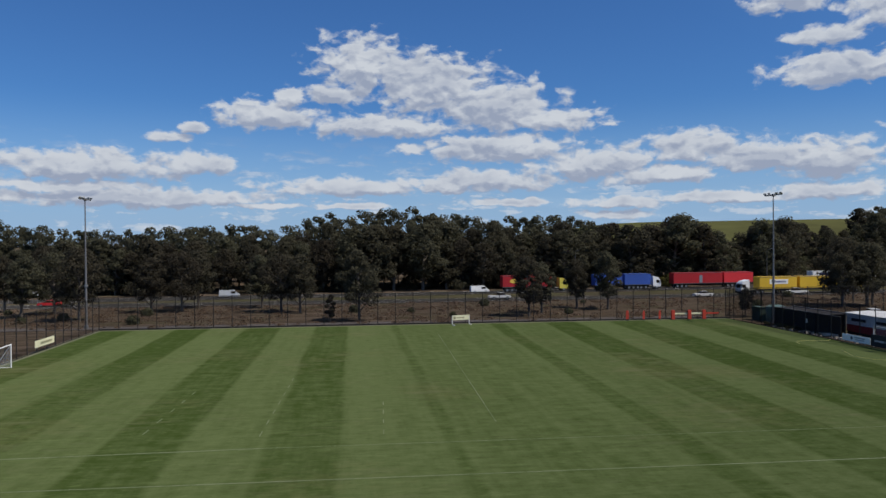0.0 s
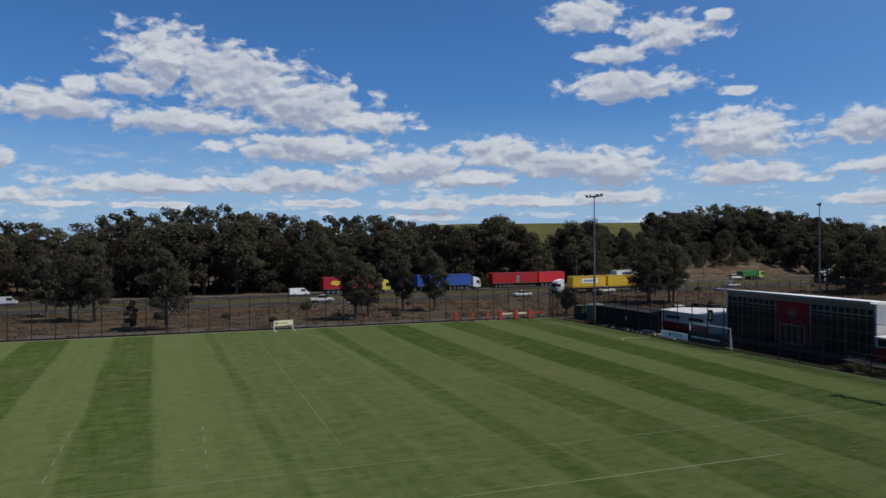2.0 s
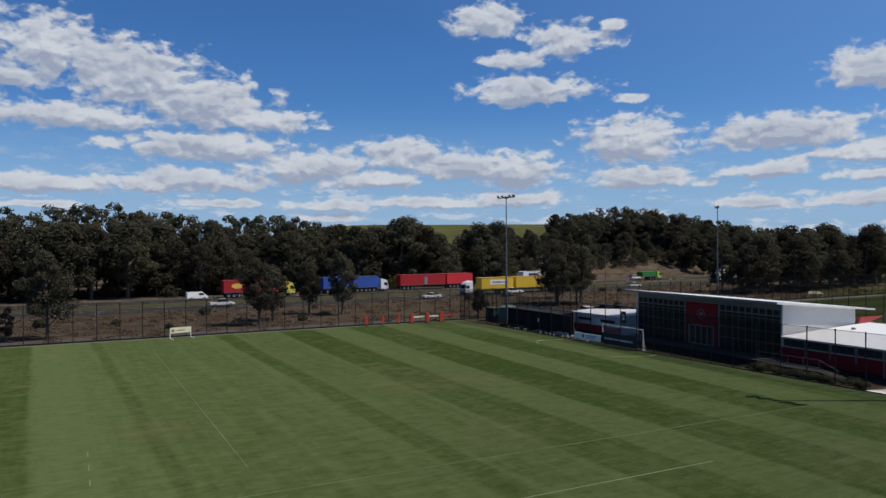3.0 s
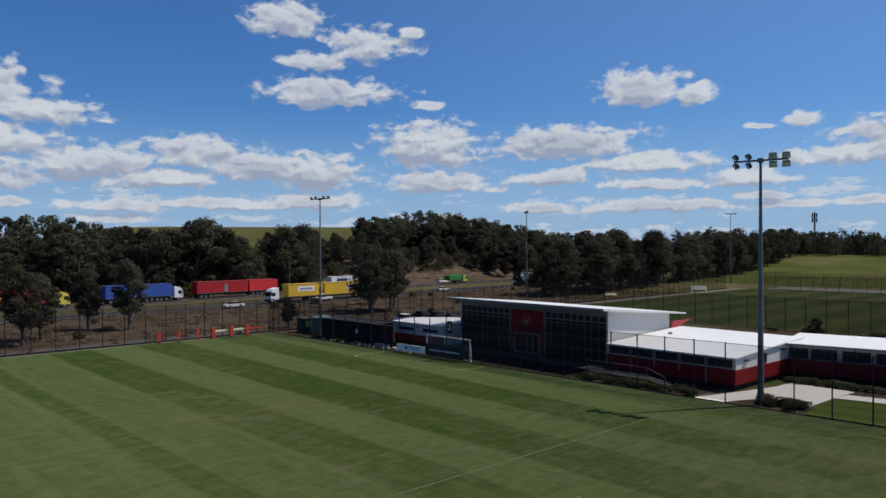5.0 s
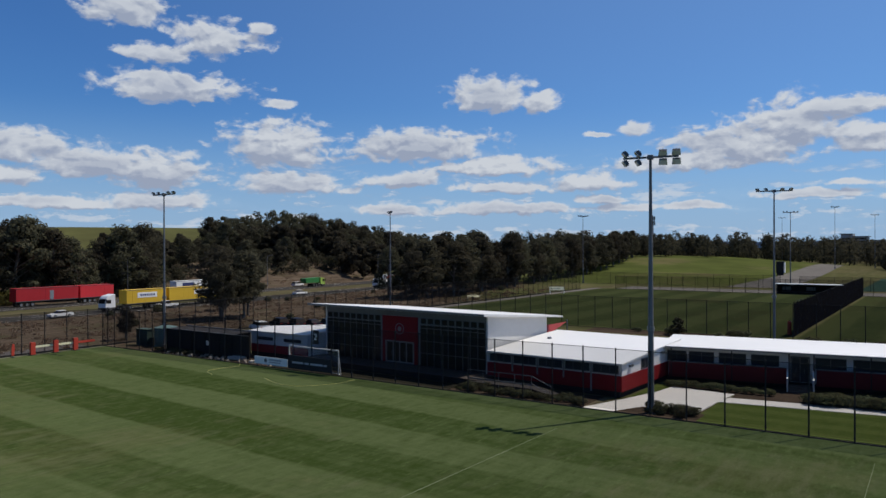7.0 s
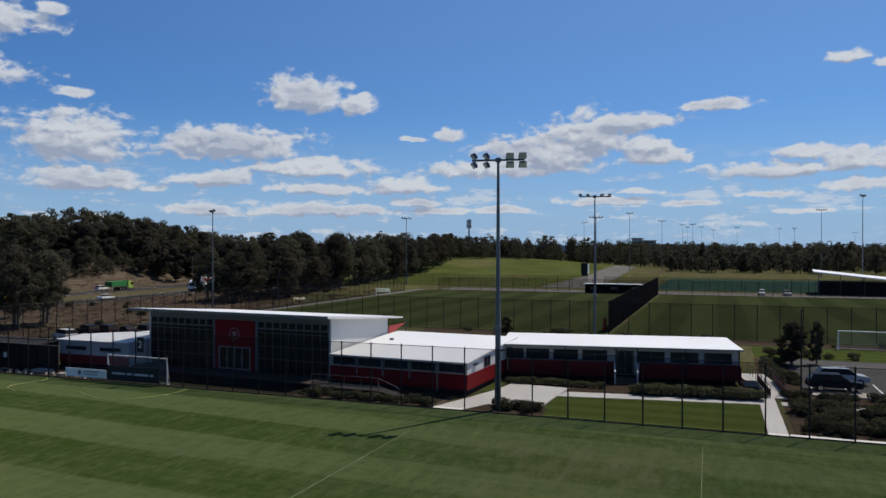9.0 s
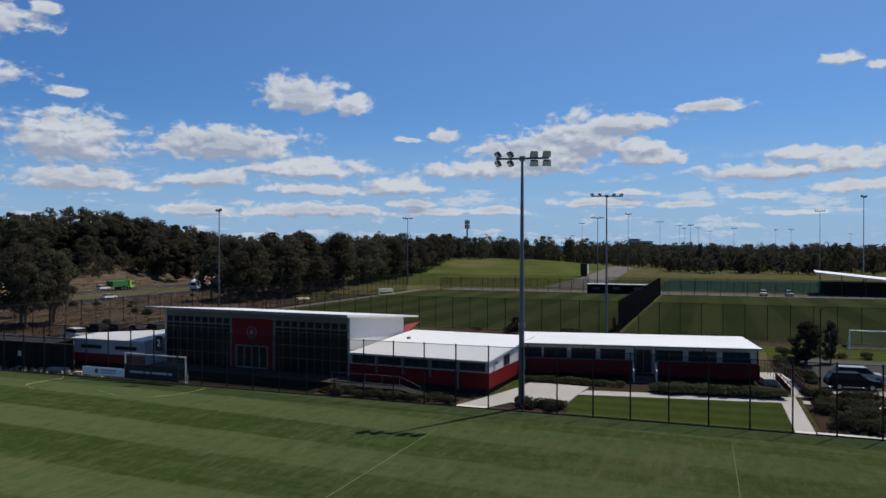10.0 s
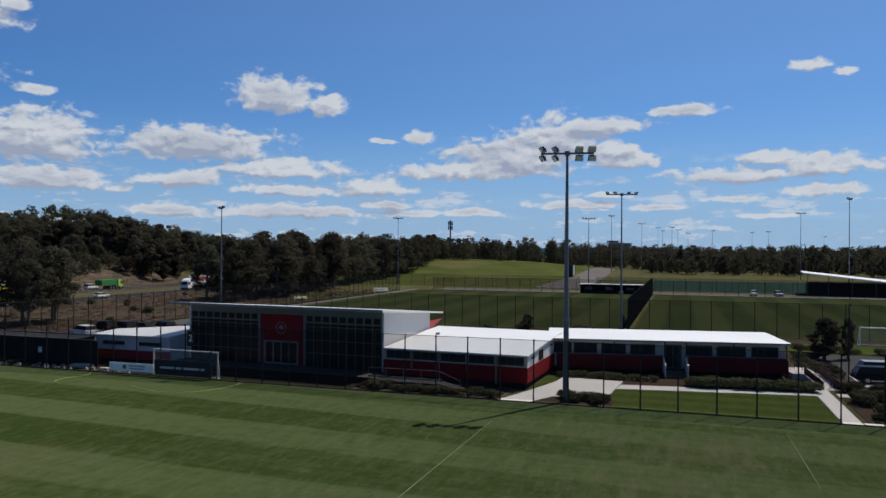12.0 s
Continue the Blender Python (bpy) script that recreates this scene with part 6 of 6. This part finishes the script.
lorry("lorry", 62.6, 187.8, 4.0, "blue curtain-sided lorry with a white cab in a queue", 18.6, [(0, 7.6, TRUCK_BLUE, "blue curtain trailer"), (8.3, 15.6, TRUCK_BLUE, "blue curtain trailer")], CAR_WHITE)
yel = lorry("lorry", 122.0, 166.4, 183.5, "yellow curtain-sided road train with a white cab", 32.0, [(0, 16.6, TRUCK_YELLOW, "yellow curtain trailer"), (17.4, 27.2, TRUCK_YELLOW, "yellow curtain trailer")], CAR_WHITE)
for a, b in ((4.2, 9.8), (19.8, 24.6)):
    sign_panel(yel, a, b, 2.4, 3.5, 1, WHITE, "white side panel", surface("navy_print", (0.03, 0.05, 0.16)))
white = lorry("lorry", 126.0, 191.5, 4.0, "white box lorry in the queue", 27.0, [(0, 10.5, WHITE, "white box trailer"), (11.2, 21.8, WHITE, "white box trailer")], CAR_WHITE)
sign_panel(white, 2.0, 5.8, 2.3, 3.6, -1, surface("navy_print_panel", (0.03, 0.045, 0.14)), "dark blue print block")
coach = lorry("lorry", 199.0, 173.4, 185.5, "white box lorry with a red stripe on the near carriageway", 13.6, [(0, 9.6, WHITE, "white box body")], CAR_WHITE)
sign_panel(coach, 0.3, 9.3, 2.9, 3.7, 1, BARRIER, "red side stripe")
tip = thing("tipper_truck", pose(177.5, 195.6, 0.03, 0, 0, 4), "bright green tipper truck on the far carriageway", "lorry", "lorries")
part("tipper_body", Build().side([(0, 1.3), (6.2, 1.3), (6.6, 2.9), (-0.3, 2.8)], -1.2, 1.2), TRUCK_GREEN, tip, "green steel tipper body", bevel=0.03)
cab(tip, 9.4, paint("lime_cab", (0.35, 0.5, 0.1)), "lime green cab", 2.7)
for x, y, turn, kind, paint_, label in (
    (79.0, 159.6, 183, "sedan", CAR_WHITE, "white sedan on the near carriageway"),
    (103.0, 161.6, 184, "ute", CAR_WHITE, "white utility on the near carriageway"),
    (149.2, 168.6, 4, "sedan", CAR_WHITE, "white sedan below the cut bank"),
    (32.3, 161.4, 2, "ute", CAR_WHITE, "white utility passing the verge trees"),
    (-29.1, 180.0, 4, "van", CAR_SILVER, "silver delivery van on the far carriageway"),
    (31.5, 183.2, 4, "van", CAR_WHITE, "white delivery van behind a red lorry"),
    (-62.6, 162.2, 180, "sedan", CAR_RED, "red sedan on the near carriageway"),
    (180.2, 201.0, 4, "wagon", CAR_WHITE, "white wagon on the motorway shoulder"),
    (238.0, 201.0, 4, "van", CAR_WHITE, "white van far along the motorway"),
    (80.9, 16.3, 276, "wagon", CAR_NAVY, "dark navy wagon parked by the kerb"),
    (84.9, 15.1, 276, "wagon", CAR_SILVER, "silver wagon parked in the car park"),
    (229.7, 14.4, 178, "wagon", CAR_WHITE, "white car parked on the gravel track"),
    (229.9, 7.9, 184, "wagon", CAR_SILVER, "silver car parked on the gravel track"),
    (84.4, 111.6, 70, "wagon", CAR_WHITE, "white car parked in the yard"),
    (90.0, 113.2, 70, "wagon", CAR_NAVY, "dark car parked in the yard"),
    (91.0, 110.6, 70, "wagon", CAR_NAVY, "dark car parked in the yard"),
    (92.2, 108.0, 70, "sedan", CAR_NAVY, "dark sedan parked in the yard"),
    (93.0, 105.4, 70, "wagon", CAR_NAVY, "dark car parked in the yard"),
    (97.8, 103.0, 70, "wagon", CAR_WHITE, "white car parked in the yard"),
):
    car(kind, pose(x, y, 0.03, 0, 0, turn) @ Matrix.Diagonal((0.95, 0.95, 0.9, 1)), paint_, label)

# ---- far side of the grounds ----
bollard = thing("padded_post", (122.9, 42.6, 0), "red padded post at the end of the screened fence", "post")
part("pad", Build().tube((0, 0, 0.05), (0, 0, 2.0), 0.3, 0.27, 14), BARRIER, bollard, "red foam pad", bevel=0.03)
part("core", Build().tube((0, 0, 0), (0, 0, 2.2), 0.06, n=8), POSTS, bollard)

box = thing("scoreboard", (352, 84, ground_z(352, 84)), "black scoreboard block on the grassy slope", "scoreboard")
part("cabinet", Build().box(0, -1.5, 1.0, 2.4, 1.5, 6.0), DARK, box)
part("white_side", Build().box(0.1, -1.9, 1.2, 2.3, -1.505, 5.6), WHITE, box)
part("plinth", Build().box(0.2, -1.2, -0.5, 2.2, 1.2, 1.0), DARK, box)
dug = thing("dugout", (222.2, 44.0, 0), "long dark dugout with a thin white roof", "shelter")
part("back_wall", Build().box(3.0, 0, 0, 3.15, 18, 2.6), DARK, dug)
part("side_wall", Build().box(0, -0.15, 0, 3.15, 0, 2.6), DARK, dug)
part("side_wall", Build().box(0, 18.0, 0, 3.15, 18.15, 2.6), DARK, dug)
part("roof", Build().box(-0.3, -0.4, 2.6, 3.4, 18.4, 2.75), WHITE, dug)
part("bench", Build().box(2.3, 0.6, 0.4, 2.8, 17.4, 0.5), STEEL, dug)
for y in (3.0, 9.0, 15.0):
    part("wall_notice", Build().box(2.96, y, 0.9, 2.995, y + 2.2, 1.8), CLAD, dug)
pav = thing("pavilion", pose(244, -1.0, 0, 0, 0, -5), "dark open pavilion with a sloping white roof", "building")
part("wall", Build().box(0.5, -23, 0, 8.5, -0.5, 3.5), DARK, pav)
part("roof", Build().add([(-8, 1.0, 6.3), (9, 1.0, 6.5), (9, -24, 3.9), (-8, -24, 3.6), (-8, 1.0, 6.6), (9, 1.0, 6.8), (9, -24, 4.2), (-8, -24, 3.9)], [(0, 3, 2, 1), (4, 5, 6, 7), (0, 1, 5, 4), (1, 2, 6, 5), (2, 3, 7, 6), (3, 0, 4, 7)]), ROOF, pav, "sloping white roof")
for y in (-0.5, -6, -12, -18, -23):
    part("roof_post", Build().tube((-1.2, y, 0), (-1.2, y, 6.25 + y * 0.108), 0.12, n=8), STEEL, pav)
hallfar = thing("distant_building", (716, 80, 0), "low grey building above the far trees", "building")
part("wall", Build().box(0, 0, 0, 20, 11, 20.4).box(0, 11, 0, 20, 20, 22.6), CLAD, hallfar)
part("roof", Build().box(-1, -1, 20.4, 21, 11, 21).box(-1, 11, 22.6, 21, 21, 23.2), FRAME, hallfar)
for z in (13.0, 15.6, 18.2):
    part("window_band", Build().box(-0.1, 1, z, -0.005, 19, z + 1.3), GLASS, hallfar)
pole = thing("camera_pole", (79.6, 19.1, 0), "slim dark camera pole by the car park", "pole")
part("pole", Build().tube((0, 0, 0), (0, 0, 7.4), 0.07, 0.05, 10), POSTS, pole)
part("camera_arm", Build().tube((0, 0, 7.3), (-0.5, 0, 7.35), 0.03, n=6).box(-0.75, -0.07, 7.25, -0.45, 0.07, 7.4), POSTS, pole)
# ridge on the horizon, its haze painted as plain blue
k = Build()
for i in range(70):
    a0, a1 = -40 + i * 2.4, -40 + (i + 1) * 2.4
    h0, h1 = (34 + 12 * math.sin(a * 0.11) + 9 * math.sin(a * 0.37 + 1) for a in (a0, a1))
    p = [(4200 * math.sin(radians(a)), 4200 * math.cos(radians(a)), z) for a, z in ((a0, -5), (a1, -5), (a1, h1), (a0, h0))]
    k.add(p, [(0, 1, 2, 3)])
solid("backdrop", k, HILLS, "far hills on the horizon with blue haze in their colour", "hills", kind="structure")

sign = thing("roadside_sign", (-68.0, 168.4, 0), "small white sign board beside the carriageway", "sign")
part("sign_panel", Build().box(-0.75, -0.03, 1.7, 0.75, 0.03, 2.8), WHITE, sign)
for x in (-0.5, 0.5):
    part("sign_post", Build().tube((x, 0.06, 0), (x, 0.06, 2.7), 0.04, n=6), STEEL, sign)
